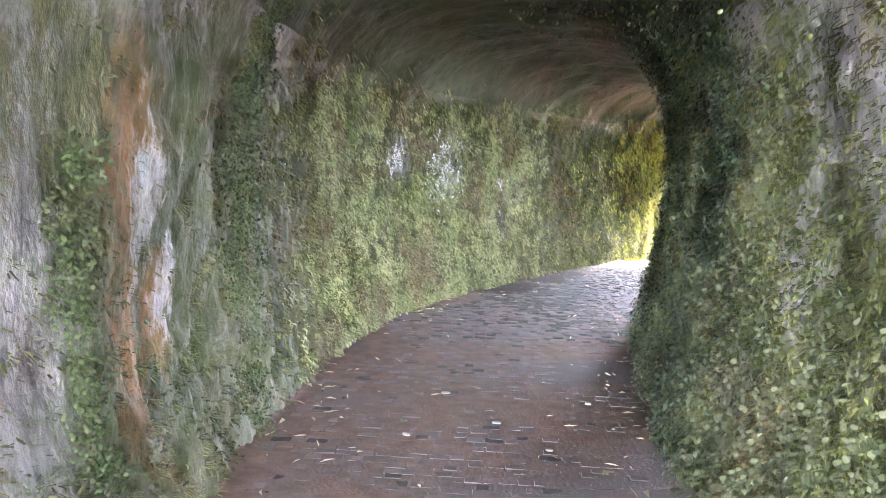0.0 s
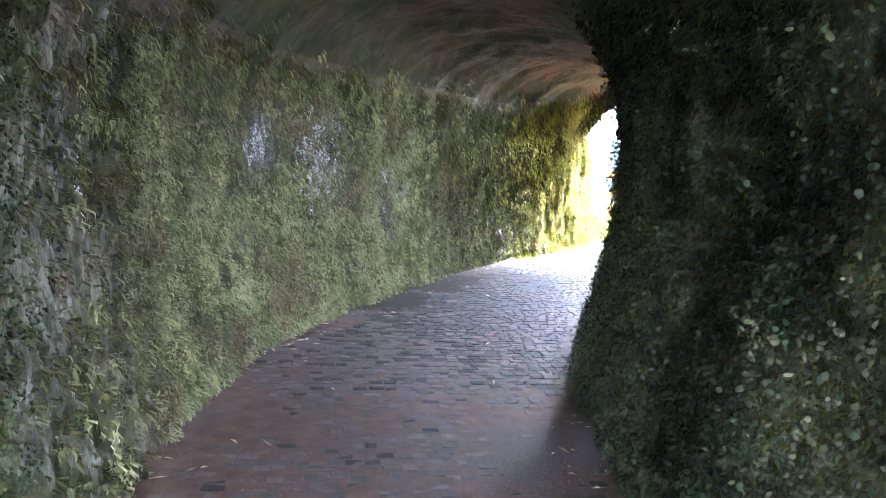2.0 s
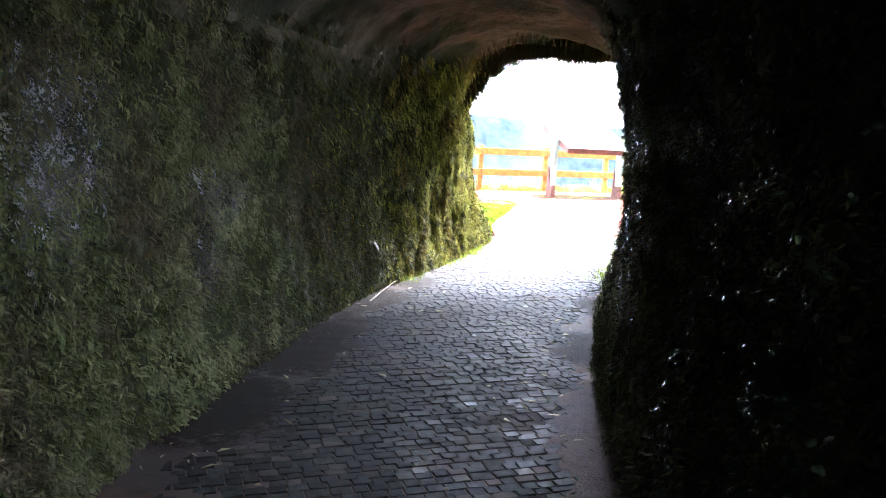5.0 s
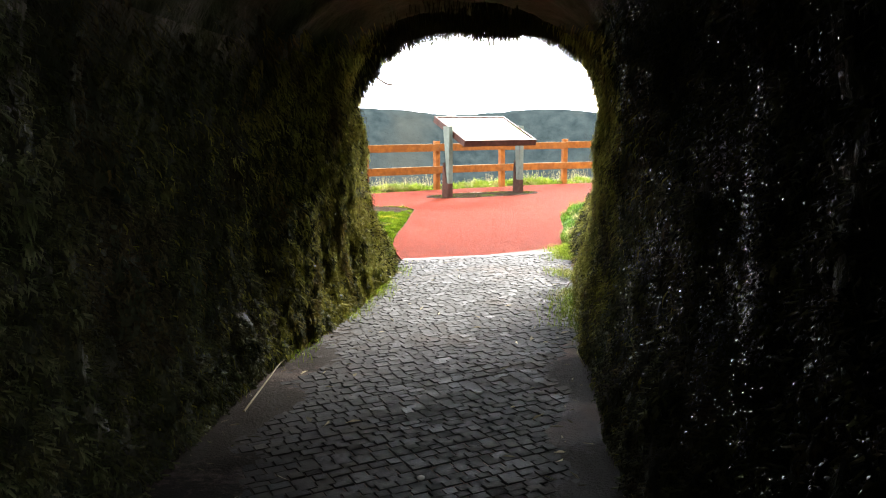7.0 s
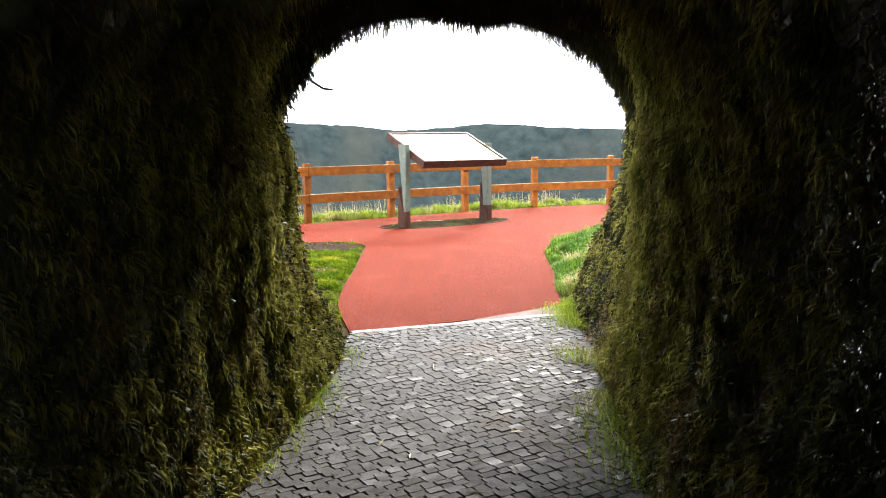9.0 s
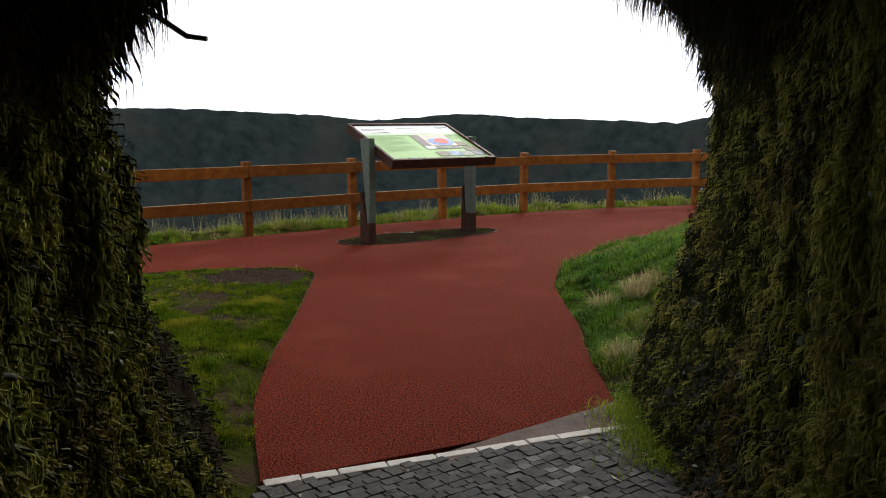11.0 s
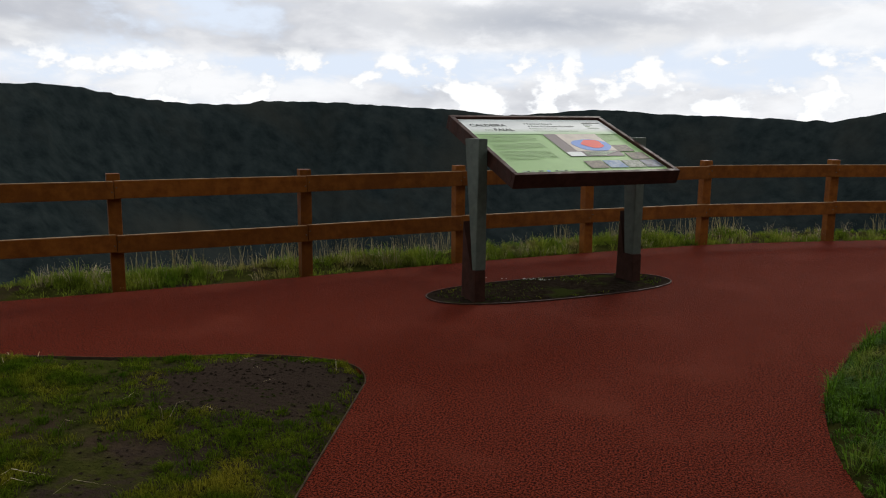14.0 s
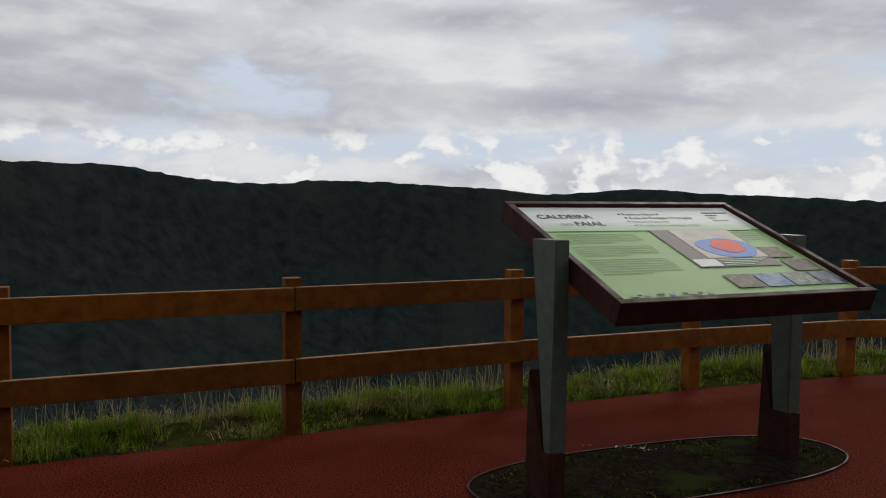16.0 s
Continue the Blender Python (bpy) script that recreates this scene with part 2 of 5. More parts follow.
# dark roof colour, low in red to offset the path's red bounce
M["ceiling"] = mat("tunnel_roof", (0.028, 0.038, 0.016), (0.060, 0.078, 0.038), 13, 0.85, (0.036, 0.048, 0.016), 1.0, 0.46, 0.6, 0.7, 30, 0.03, stretch=(1, 1, 0.7), rough2=0.7, spec=0.15)
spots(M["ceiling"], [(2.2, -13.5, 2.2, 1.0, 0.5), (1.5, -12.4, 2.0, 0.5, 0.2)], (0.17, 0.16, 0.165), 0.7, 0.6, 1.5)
M["moss"] = mat("hanging_moss", (0.040, 0.050, 0.015), (0.125, 0.130, 0.046), 3, 0.85, (0.090, 0.076, 0.034), 1.6, 0.5, 0.66, 0, vary="island", amount=0.55, spec=0.2, thin=0.2)
# moss colour darkened to carry the shade of the backlit mouth
M["shade_moss"] = mat("shade_coloured_moss", (0.012, 0.014, 0.004), (0.042, 0.042, 0.012), 4, 0.9, (0.028, 0.022, 0.010), 1.6, 0.5, 0.66, 0, vary="island", amount=0.5, spec=0.1, thin=0.1)
# paler moss copy; the colour makes up for weak light on the bend
M["pale_moss"] = mat("light_paled_olive_moss", (0.10, 0.125, 0.048), (0.25, 0.26, 0.12), 3, 0.85, (0.13, 0.115, 0.06), 1.6, 0.5, 0.66, 0, vary="island", amount=0.55, spec=0.2, thin=0.2)
# yellower moss at the mouth, also brightened in colour for light falling in
M["mouth_moss"] = mat("light_painted_moss", (0.165, 0.170, 0.030), (0.34, 0.322, 0.072), 3, 0.85, (0.15, 0.11, 0.035), 1.9, 0.5, 0.66, 0, vary="island", amount=0.5, spec=0.2, thin=0.45)
# ivy darkened further so its colour also gives the inner wall's shade
M["ivy"] = mat("ivy_leaf_with_shade", (0.010, 0.022, 0.010), (0.048, 0.070, 0.032), 3.0, 0.4, (0.05, 0.07, 0.03), 1.5, 0.52, 0.66, 0, vary="island", amount=0.5, spec=0.12, thin=0.15)
M["strip_leaf"] = mat("strip_leaf", (0.026, 0.044, 0.014), (0.085, 0.110, 0.042), 4.0, 0.6, (0.10, 0.10, 0.055), 2.0, 0.52, 0.66, 0, vary="island", amount=0.5, spec=0.15, thin=0.15)
M["wet"] = mat("wet_moss_leaf", (0.030, 0.036, 0.026), (0.07, 0.078, 0.06), 6.0, 0.2, bump=0, vary="island", amount=0.5, rough2=0.4, spec=0.75)
M["leaf"] = mat("wall_leaf", (0.038, 0.054, 0.024), (0.100, 0.112, 0.055), 3.0, 0.6, (0.11, 0.104, 0.06), 1.3, 0.50, 0.64, 0.2, 90, 0.004, vary="island", amount=0.42, spec=0.3, thin=0.2)
M["dirt"] = mat("trodden_earth", (0.080, 0.051, 0.040), (0.128, 0.087, 0.068), 9, 0.85, (0.085, 0.075, 0.072), 0.9, 0.48, 0.62, 0.6, 60, 0.012, rough2=0.75, spec=0.06)
# darker earth along the foot of both walls, inside the mouth
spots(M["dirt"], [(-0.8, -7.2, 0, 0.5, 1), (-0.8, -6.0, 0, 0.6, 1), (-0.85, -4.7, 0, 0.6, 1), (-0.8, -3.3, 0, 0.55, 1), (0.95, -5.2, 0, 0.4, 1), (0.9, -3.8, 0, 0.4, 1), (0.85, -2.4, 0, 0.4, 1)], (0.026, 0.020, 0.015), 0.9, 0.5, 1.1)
COBBLE = dict(c1=(0.014, 0.014, 0.014), c2=(0.048, 0.046, 0.043), scale=18, rough=0.4, c3=(0.045, 0.036, 0.030), scale3=1.1, lo3=0.5, hi3=0.62, bump=0.45, bscale=70, bdist=0.008, amount=0.65, rough2=0.9, spec=0.15, gloss=True)
M["cobble"] = mat("cobble_basalt", vary="object", **COBBLE)
M["cobbles"] = mat("cobble_basalt_joined", vary="island", **COBBLE)
M["dusty"] = mat("cobble_dusty", (0.050, 0.039, 0.036), (0.098, 0.078, 0.071), 13, 0.4, (0.080, 0.058, 0.049), 1.0, 0.48, 0.6, 0.4, 70, 0.01, vary="island", amount=0.45, rough2=0.88, spec=0.3, gloss=True)
M["pale_pebble"] = mat("pale_pebble", (0.20, 0.18, 0.155), (0.30, 0.275, 0.24), 30, 0.8, bump=0.3)
M["edging"] = mat("dull_tan_edging", (0.05, 0.035, 0.022), (0.085, 0.06, 0.04), 18, 0.9, bump=0.2, spec=0.0)
M["kerb"] = mat("pale_edge_stone", (0.34, 0.30, 0.26), (0.45, 0.42, 0.38), 18, 0.8, bump=0.4, bscale=60)
M["red"] = mat("red_rubber_path", (0.024, 0.0042, 0.0022), (0.172, 0.0275, 0.0130), 92, 0.75, (0.150, 0.034, 0.019), 1.3, 0.52, 0.95, 0.9, 130, 0.014, rough2=0.95, detail=4, spec=0.015, crisp=0.06)
M["ground"] = mat("grassy_earth", (0.022, 0.025, 0.006), (0.045, 0.047, 0.011), 9, 0.95, (0.045, 0.032, 0.020), 1.6, 0.5, 0.6, 0.9, 30, 0.03, spec=0.0)
spots(M["ground"], [(-2.35, 5.1, 0, 0.85, 0.8), (-2.1, 4.3, 0, 0.6, 0.8), (-2.25, 3.3, 0, 0.5, 0.8)], (0.034, 0.024, 0.018), 0.95, 0.4, 1.5)
M["soil"] = mat("bare_soil", (0.011, 0.008, 0.0055), (0.030, 0.022, 0.016), 22, 0.95, (0.028, 0.034, 0.009), 3.0, 0.54, 0.66, 0.9, 45, 0.02, spec=0.0)
M["grass"] = mat("grass_blades", (0.024, 0.060, 0.003), (0.105, 0.140, 0.010), 3.0, 0.7, (0.20, 0.18, 0.018), 2.2, 0.52, 0.68, 0, vary="island", amount=0.5, spec=0.0, thin=0.45)
M["bank_grass"] = mat("bank_grass", (0.018, 0.068, 0.004), (0.105, 0.190, 0.014), 3.4, 0.7, (0.19, 0.20, 0.035), 1.9, 0.54, 0.68, 0, vary="island", amount=0.6, spec=0.05, thin=0.45)
M["verge"] = mat("verge_grass", (0.085, 0.150, 0.012), (0.24, 0.28, 0.036), 2.6, 0.7, (0.28, 0.24, 0.08), 1.7, 0.56, 0.70, 0, vary="island", amount=0.5, spec=0.0, thin=0.45)
M["drygrass"] = mat("dry_grass", (0.25, 0.205, 0.09), (0.39, 0.33, 0.16), 5, 0.8, vary="island", amount=0.35, bump=0, spec=0.05, thin=0.3)
M["straw"] = mat("dry_straw", (0.30, 0.24, 0.13), (0.46, 0.39, 0.24), 6, 0.7, vary="island", amount=0.6, bump=0, spec=0.2)
# bluish distance haze is mixed into the scrub colour
M["crater"] = mat("haze_tinted_crater_scrub", (0.010, 0.0145, 0.0150), (0.022, 0.029, 0.028), 0.05, 0.95, (0.028, 0.030, 0.025), 0.006, 0.5, 0.75, 0.5, 0.09, 5.0, detail=10, stretch=(1, 1, 0.9), spec=0.0)
M["timber"] = mat("stained_fence_timber", (0.120, 0.036, 0.005), (0.205, 0.070, 0.010), 9, 0.5, (0.13, 0.040, 0.007), 2.5, 0.56, 0.7, 0.25, 60, 0.006, vary="object", amount=0.18, rough2=0.7, spec=0.1)
M["brown"] = mat("dark_brown_board", (0.028, 0.011, 0.007), (0.055, 0.022, 0.015), 12, 0.5, bump=0.25, bscale=70, bdist=0.004, rough2=0.7, spec=0.1)
M["green"] = mat("grey_green_paint", (0.052, 0.070, 0.053), (0.080, 0.100, 0.077), 16, 0.5, (0.09, 0.10, 0.085), 3, 0.54, 0.7, 0.15, 90, 0.003, rough2=0.65)
M["steel"] = mat("bolt_steel", (0.05, 0.05, 0.05), (0.09, 0.09, 0.09), 40, 0.4, metal=0.8, bump=0)
M["wood"] = mat("twig_wood", (0.09, 0.07, 0.05), (0.16, 0.13, 0.10), 20, 0.8, bump=0.5, bscale=60)
M["white_stone"] = mat("whitewashed_stone", (0.28, 0.27, 0.25), (0.42, 0.40, 0.37), 10, 0.8, (0.3, 0.29, 0.24), 4, 0.52, 0.66, 0.4, 40)
M["dark_stone"] = mat("mossy_stone", (0.05, 0.045, 0.04), (0.12, 0.11, 0.095), 9, 0.9, (0.05, 0.06, 0.02), 3, 0.5, 0.64, 0.8, 25, 0.03)
M["weathered"] = mat("weathered_timber_edge", (0.20, 0.115, 0.05), (0.33, 0.22, 0.12), 14, 0.75, bump=0.3, bscale=60, bdist=0.004, spec=0.1)
M["plank"] = mat("weathered_red_plank", (0.10, 0.05, 0.035), (0.17, 0.095, 0.07), 10, 0.6, bump=0.3, bscale=50, stretch=(0.3, 3, 1))


def plain(name, c, rough=0.35, vary=0.06):
    a = tuple(v * (1 - vary) for v in c)
    z = tuple(min(1, v * (1 + vary)) for v in c)
    return mat(name, a, z, 3, max(rough, 0.55), bump=0, spec=0.08)


M["print_white"] = plain("print_white", (0.74, 0.77, 0.74), 0.25)
M["print_green"] = plain("print_green", (0.30, 0.47, 0.20), 0.25)
M["print_palegreen"] = plain("print_pale_green", (0.53, 0.66, 0.47), 0.25)
M["print_grey"] = plain("print_grey", (0.20, 0.17, 0.17), 0.3)
M["print_sand"] = plain("print_sand", (0.58, 0.52, 0.44), 0.3, 0.2)
M["print_blue"] = plain("print_blue", (0.16, 0.28, 0.62), 0.3)
M["print_red"] = plain("print_red", (0.72, 0.09, 0.07), 0.3)
M["ink"] = plain("print_ink", (0.03, 0.04, 0.035), 0.35)
M["ink_soft"] = plain("print_soft_ink", (0.29, 0.37, 0.25), 0.35)
M["ink_faint"] = plain("print_faint_ink", (0.345, 0.51, 0.245), 0.35)
M["photo_a"] = mat("photo_rock", (0.06, 0.055, 0.04), (0.22, 0.18, 0.13), 28, 0.6, bump=0, spec=0.2)
M["photo_b"] = mat("photo_sky", (0.07, 0.16, 0.34), (0.40, 0.46, 0.48), 14, 0.6, bump=0, spec=0.2)
M["photo_c"] = mat("photo_leaves", (0.07, 0.10, 0.05), (0.36, 0.38, 0.33), 30, 0.6, bump=0, spec=0.2)
M["photo_d"] = mat("photo_dusk", (0.04, 0.045, 0.05), (0.20, 0.22, 0.28), 16, 0.6, bump=0, spec=0.2)
M["board_green"] = mat("green_board_print", (0.035, 0.21, 0.11), (0.055, 0.28, 0.16), 3, 0.35, bump=0)


# ---------------------------------------------------------------- tools
def fill(ob, bm, material):
    me = bpy.data.meshes.new(ob if isinstance(ob, str) else "mesh")
    bm.to_mesh(me)
    bm.free()
    if material:
        me.materials.append(material)
    return me


def part(name, bm, material, parent, label="", smooth=False):
    me = fill(name, bm, material)
    if smooth:
        me.polygons.foreach_set("use_smooth", [True] * len(me.polygons))
    ob = new(name, me)
    ob.parent = parent
    if label:
        ob["label"] = label
    return ob


def from_arrays(name, verts, faces, material, smooth=True):
    me = bpy.data.meshes.new(name)
    me.from_pydata(np.asarray(verts).tolist(), [], np.asarray(faces).tolist() if not isinstance(faces, list) else faces)
    me.materials.append(material)
    if smooth:
        me.polygons.foreach_set("use_smooth", [True] * len(me.polygons))
    me.update()
    return new(name, me)


def box(bm, x0, y0, z0, x1, y1, z1, bevel=0.0, m=None):
    r = bmesh.ops.create_cube(bm, size=1.0)
    vs = r["verts"]
    for v in vs:
        v.co = Vector(((x0 + x1) / 2 + v.co.x * (x1 - x0), (y0 + y1) / 2 + v.co.y * (y1 - y0), (z0 + z1) / 2 + v.co.z * (z1 - z0)))
    if bevel:
        es = {e for v in vs for e in v.link_edges}
        r = bmesh.ops.bevel(bm, geom=list(es), offset=bevel, segments=2, profile=0.6, affect="EDGES")
        vs = list({v for f in r["faces"] for v in f.verts} | {v for v in vs if v.is_valid})
    if m is not None:
        bmesh.ops.transform(bm, matrix=m, verts=vs)
    return vs


def prism(bm, outline, a, b, axis="x", bevel=0.0):
    """A flat outline of (p, q) drawn out from a to b along the axis."""
    def at(p, q, s):
        return {"x": (s, p, q), "y": (p, s, q), "z": (p, q, s)}[axis]
    lo = [bm.verts.new(at(p, q, a)) for p, q in outline]
    hi = [bm.verts.new(at(p, q, b)) for p, q in outline]
    n = len(outline)
    fs = [bm.faces.new(lo), bm.faces.new(hi[::-1])]
    for i in range(n):
        fs.append(bm.faces.new((lo[i], hi[i], hi[(i + 1) % n], lo[(i + 1) % n])))
    bmesh.ops.recalc_face_normals(bm, faces=bm.faces[:])
    if bevel:
        bmesh.ops.bevel(bm, geom=list({e for f in fs for e in f.edges}), offset=bevel, segments=2, affect="EDGES")


def lattice(p, seed=0):
    """Smooth value noise in 0..1 for an array of points."""
    p = np.asarray(p, float)
    i = np.floor(p).astype(np.int64)
    f = p - i
    f = f * f * (3 - 2 * f)
    out = np.zeros(len(p))
    for cx in (0, 1):
        for cy in (0, 1):
            for cz in (0, 1):
                h = ((i[:, 0] + cx) * 374761393 + (i[:, 1] + cy) * 668265263 + (i[:, 2] + cz) * 2147483647 + seed * 974711) & 0xFFFFFFFF
                h = ((h ^ (h >> 13)) * 1274126177) & 0xFFFFFFFF
                h = (h ^ (h >> 16)) & 0xFFFF
                w = (f[:, 0] if cx else 1 - f[:, 0]) * (f[:, 1] if cy else 1 - f[:, 1]) * (f[:, 2] if cz else 1 - f[:, 2])
                out += w * h / 65535.0
    return out


def fbm(p, octaves=4, seed=0, gain=0.5):
    p = np.asarray(p, float)
    s, a, t = 0, 1.0, 0.0
    for k in range(octaves):
        s = s + a * lattice(p * 2.03 ** k, seed + k)
        t += a
        a *= gain
    return s / t


def sstep(a, b, x):
    t = np.clip((np.asarray(x, float) - a) / (b - a), 0, 1)
    return t * t * (3 - 2 * t)


def flow(points, n):
    """n points spread evenly on a smooth line through the given ones."""
    p = np.array(points, float)
    q = np.vstack([2 * p[0] - p[1], p, 2 * p[-1] - p[-2]])
    out = []
    for i in range(1, len(q) - 2):
        for t in np.linspace(0, 1, 24, endpoint=False):
            a, b, c, d = q[i - 1], q[i], q[i + 1], q[i + 2]
            out.append(0.5 * (2 * b + (c - a) * t + (2 * a - 5 * b + 4 * c - d) * t * t + (3 * b - a - 3 * c + d) * t ** 3))
    out.append(p[-1])
    out = np.array(out)
    s = np.r_[0, np.cumsum(np.linalg.norm(np.diff(out, axis=0), axis=1))]
    k = np.linspace(0, s[-1], n)
    return np.stack([np.interp(k, s, out[:, j]) for j in range(out.shape[1])], 1)


rng = np.random.default_rng(7)

# ---------------------------------------------------------------- tunnel
# foot of each wall, from the far entrance to the mouth on the crater side
LEFT_FOOT = [(5.95, -19.7), (4.9, -17.8), (2.95, -14.3), (1.42, -12.15), (0.66, -11.1), (0.05, -10.05), (-0.45, -8.9), (-0.74, -7.3), (-0.97, -5.6), (-1.05, -4.2), (-0.97, -2.9),
             (-0.93, -1.5), (-0.95, -0.6), (-1.02, -0.1)]
RIGHT_FOOT = [(7.95, -18.4), (6.9, -16.5), (4.85, -13.3), (3.04, -11.25), (2.55, -10.46), (1.98, -9.45), (1.50, -8.5), (1.20, -7.05), (1.04, -6.0), (0.93, -5.0), (0.87, -3.6),
              (0.85, -2.4), (0.85, -0.8), (0.82, 1.35)]
NS, NP = 880, 300
lf, rf = flow(LEFT_FOOT, NS), flow(RIGHT_FOOT, NS)
mid = (lf + rf) / 2
across = rf - lf
half = np.linalg.norm(across, axis=1) / 2
across = across / (2 * half[:, None])
s_mid = np.r_[0, np.cumsum(np.linalg.norm(np.diff(mid, axis=0), axis=1))]
CROWN, SPRING, BULGE = 2.38, 1.15, 0.15


def section(u):
    """Profile at u in 0..1 from the left foot over the crown to the right foot: share of the half width, bulge and height."""
    u = np.asarray(u, float)
    lo = 0.27
    w = np.ones_like(u)
    z = np.zeros_like(u)
    bul = np.zeros_like(u)
    a = u < lo
    b = u > 1 - lo
    c = ~(a | b)
    for k, sgn in ((a, -1), (b, 1)):
        t = (u[k] if sgn < 0 else 1 - u[k]) / lo
        z[k] = t * SPRING
        w[k] = sgn
        bul[k] = sgn * BULGE * np.sin(t * math.pi / 2)
    ang = math.pi * (1 - (u[c] - lo) / (1 - 2 * lo))
    ex = 2 / 2.9
    w[c] = np.sign(np.cos(ang)) * np.abs(np.cos(ang)) ** ex
    bul[c] = w[c] * BULGE
    z[c] = SPRING + (CROWN - SPRING) * np.abs(np.sin(ang)) ** ex
    return w, bul, z


uu = np.linspace(0, 1, NP)
w, bul, zz = section(uu)
# even out the spacing round the profile
px = w + bul
arc = np.r_[0, np.cumsum(np.hypot(np.diff(px), np.diff(zz)))]
uu = np.interp(np.linspace(0, arc[-1], NP), arc, uu)
w, bul, zz = section(uu)
# the bore widens and rises towards the mouth
grow_l = 1.15 + 1.35 * sstep(-2.2, 0.0, lf[:, 1])
grow_r = 1.25 - 0.3 * sstep(-10.2, -9.2, rf[:, 1]) * sstep(-5.4, -6.6, rf[:, 1]) + 2.5 * sstep(-2.4, 1.2, rf[:, 1])
grow = np.where(w[None, :] < 0, grow_l[:, None], grow_r[:, None])
off = w[None, :] * half[:, None] + bul[None, :] * grow
# squarer shoulders towards the mouth
off += w[None, :] * 0.13 * (sstep(1.25, 1.8, zz) * (1 - sstep(2.28, 2.38, zz)))[None, :] * sstep(-3.5, -0.8, mid[:, 1])[:, None]
lift = 1 + (0.02 * sstep(-4.0, 0.0, mid[:, 1]))[:, None] * sstep(1.0, 2.3, zz)[None, :]
TX = mid[:, 0, None] + across[:, 0, None] * off
TY = mid[:, 1, None] + across[:, 1, None] * off
TZ = np.repeat(zz[None, :], NS, 0) * lift
P = np.stack([TX, TY, TZ], 2).reshape(-1, 3)


def normals(P):
    g = P.reshape(NS, NP, 3)
    du = np.gradient(g, axis=0)
    dv = np.gradient(g, axis=1)
    n = np.cross(dv, du)
    n /= np.linalg.norm(n, axis=2, keepdims=True) + 1e-9
    inward = np.stack([mid[:, 0, None] - g[:, :, 0], mid[:, 1, None] - g[:, :, 1], 1.2 - g[:, :, 2]], 2)
    n *= np.sign((n * inward).sum(2, keepdims=True))
    return n.reshape(-1, 3)


N = normals(P)
zfade = sstep(0.0, 0.25, P[:, 2])
low = (fbm(P * [0.9, 0.9, 0.7], 3, 3) - 0.5) * 0.20
mids = (fbm(P * [4.0, 4.0, 1.6], 3, 9) - 0.5) * 0.10
streak = (fbm(P * [19, 19, 9], 3, 21) - 0.5) * 0.06
soften = 1 - 0.9 * sstep(1.55, 2.0, P[:, 2])
lumps = (fbm(P * [10, 10, 8], 2, 27) - 0.45) * 0.085 * sstep(-8.6, -9.8, P[:, 1]) * (uu[None, :].repeat(NS, 0).ravel() > 0.5) * (1 - sstep(1.0, 1.9, P[:, 2]))
folds = (fbm(P * [7.5, 7.5, 2.4], 3, 29) - 0.5) * 0.11 * sstep(-11.6, -10.4, P[:, 1]) * zfade * (1 - sstep(1.5, 2.0, P[:, 2]))
dabs = (fbm(P * [21, 21, 12], 2, 35) - 0.48) * 0.060 * zfade * (1 - sstep(1.6, 2.0, P[:, 2])) * (0.35 + 0.65 * sstep(-12.4, -10.8, P[:, 1]))
# shallow hoops left by the digging, round the roof
station = s_mid.repeat(NP)
along = np.stack([station * 1.7, 0 * station, 0.25 * P[:, 2]], 1)
hoops = ((fbm(along, 2, 37) - 0.5) * 0.15 + (fbm(P * [5, 5, 5], 3, 39) - 0.5) * 0.05) * sstep(1.1, 1.9, P[:, 2]) * (1 - sstep(-1.6, -0.8, P[:, 1]))
disp = hoops + dabs + folds + lumps + low * zfade + mids * (0.4 + 0.6 * zfade) * soften + streak * soften
P = P + N * disp[:, None]
N = normals(P)
grid = P.reshape(NS, NP, 3)
WALL_TOP = 1.92
cut = int(np.argmax(zz > WALL_TOP))


def strip(name, j0, j1, material, label, cat):
    g = grid[:, j0:j1 + 1]
    n, m = g.shape[:2]
    idx = np.arange(n * m).reshape(n, m)
    f = np.stack([idx[:-1, :-1], idx[:-1, 1:], idx[1:, 1:], idx[1:, :-1]], 2).reshape(-1, 4)
    ob = from_arrays(name, g.reshape(-1, 3), f, material)
    return tagged(ob, label, cat, kind="structure")


strip("wall_left", 0, cut, M["rock"], "rock-cut tunnel wall with moss, pale deposits, painted wet sheen and painted mouth shade", "wall")
strip("wall_right", NP - 1 - cut, NP - 1, M["rock"], "rock-cut tunnel wall grown over with moss, shade painted at its mouth end", "wall")
strip("ceiling", cut, NP - 1 - cut, M["ceiling"], "dark green arched rock roof of the tunnel", "ceiling")


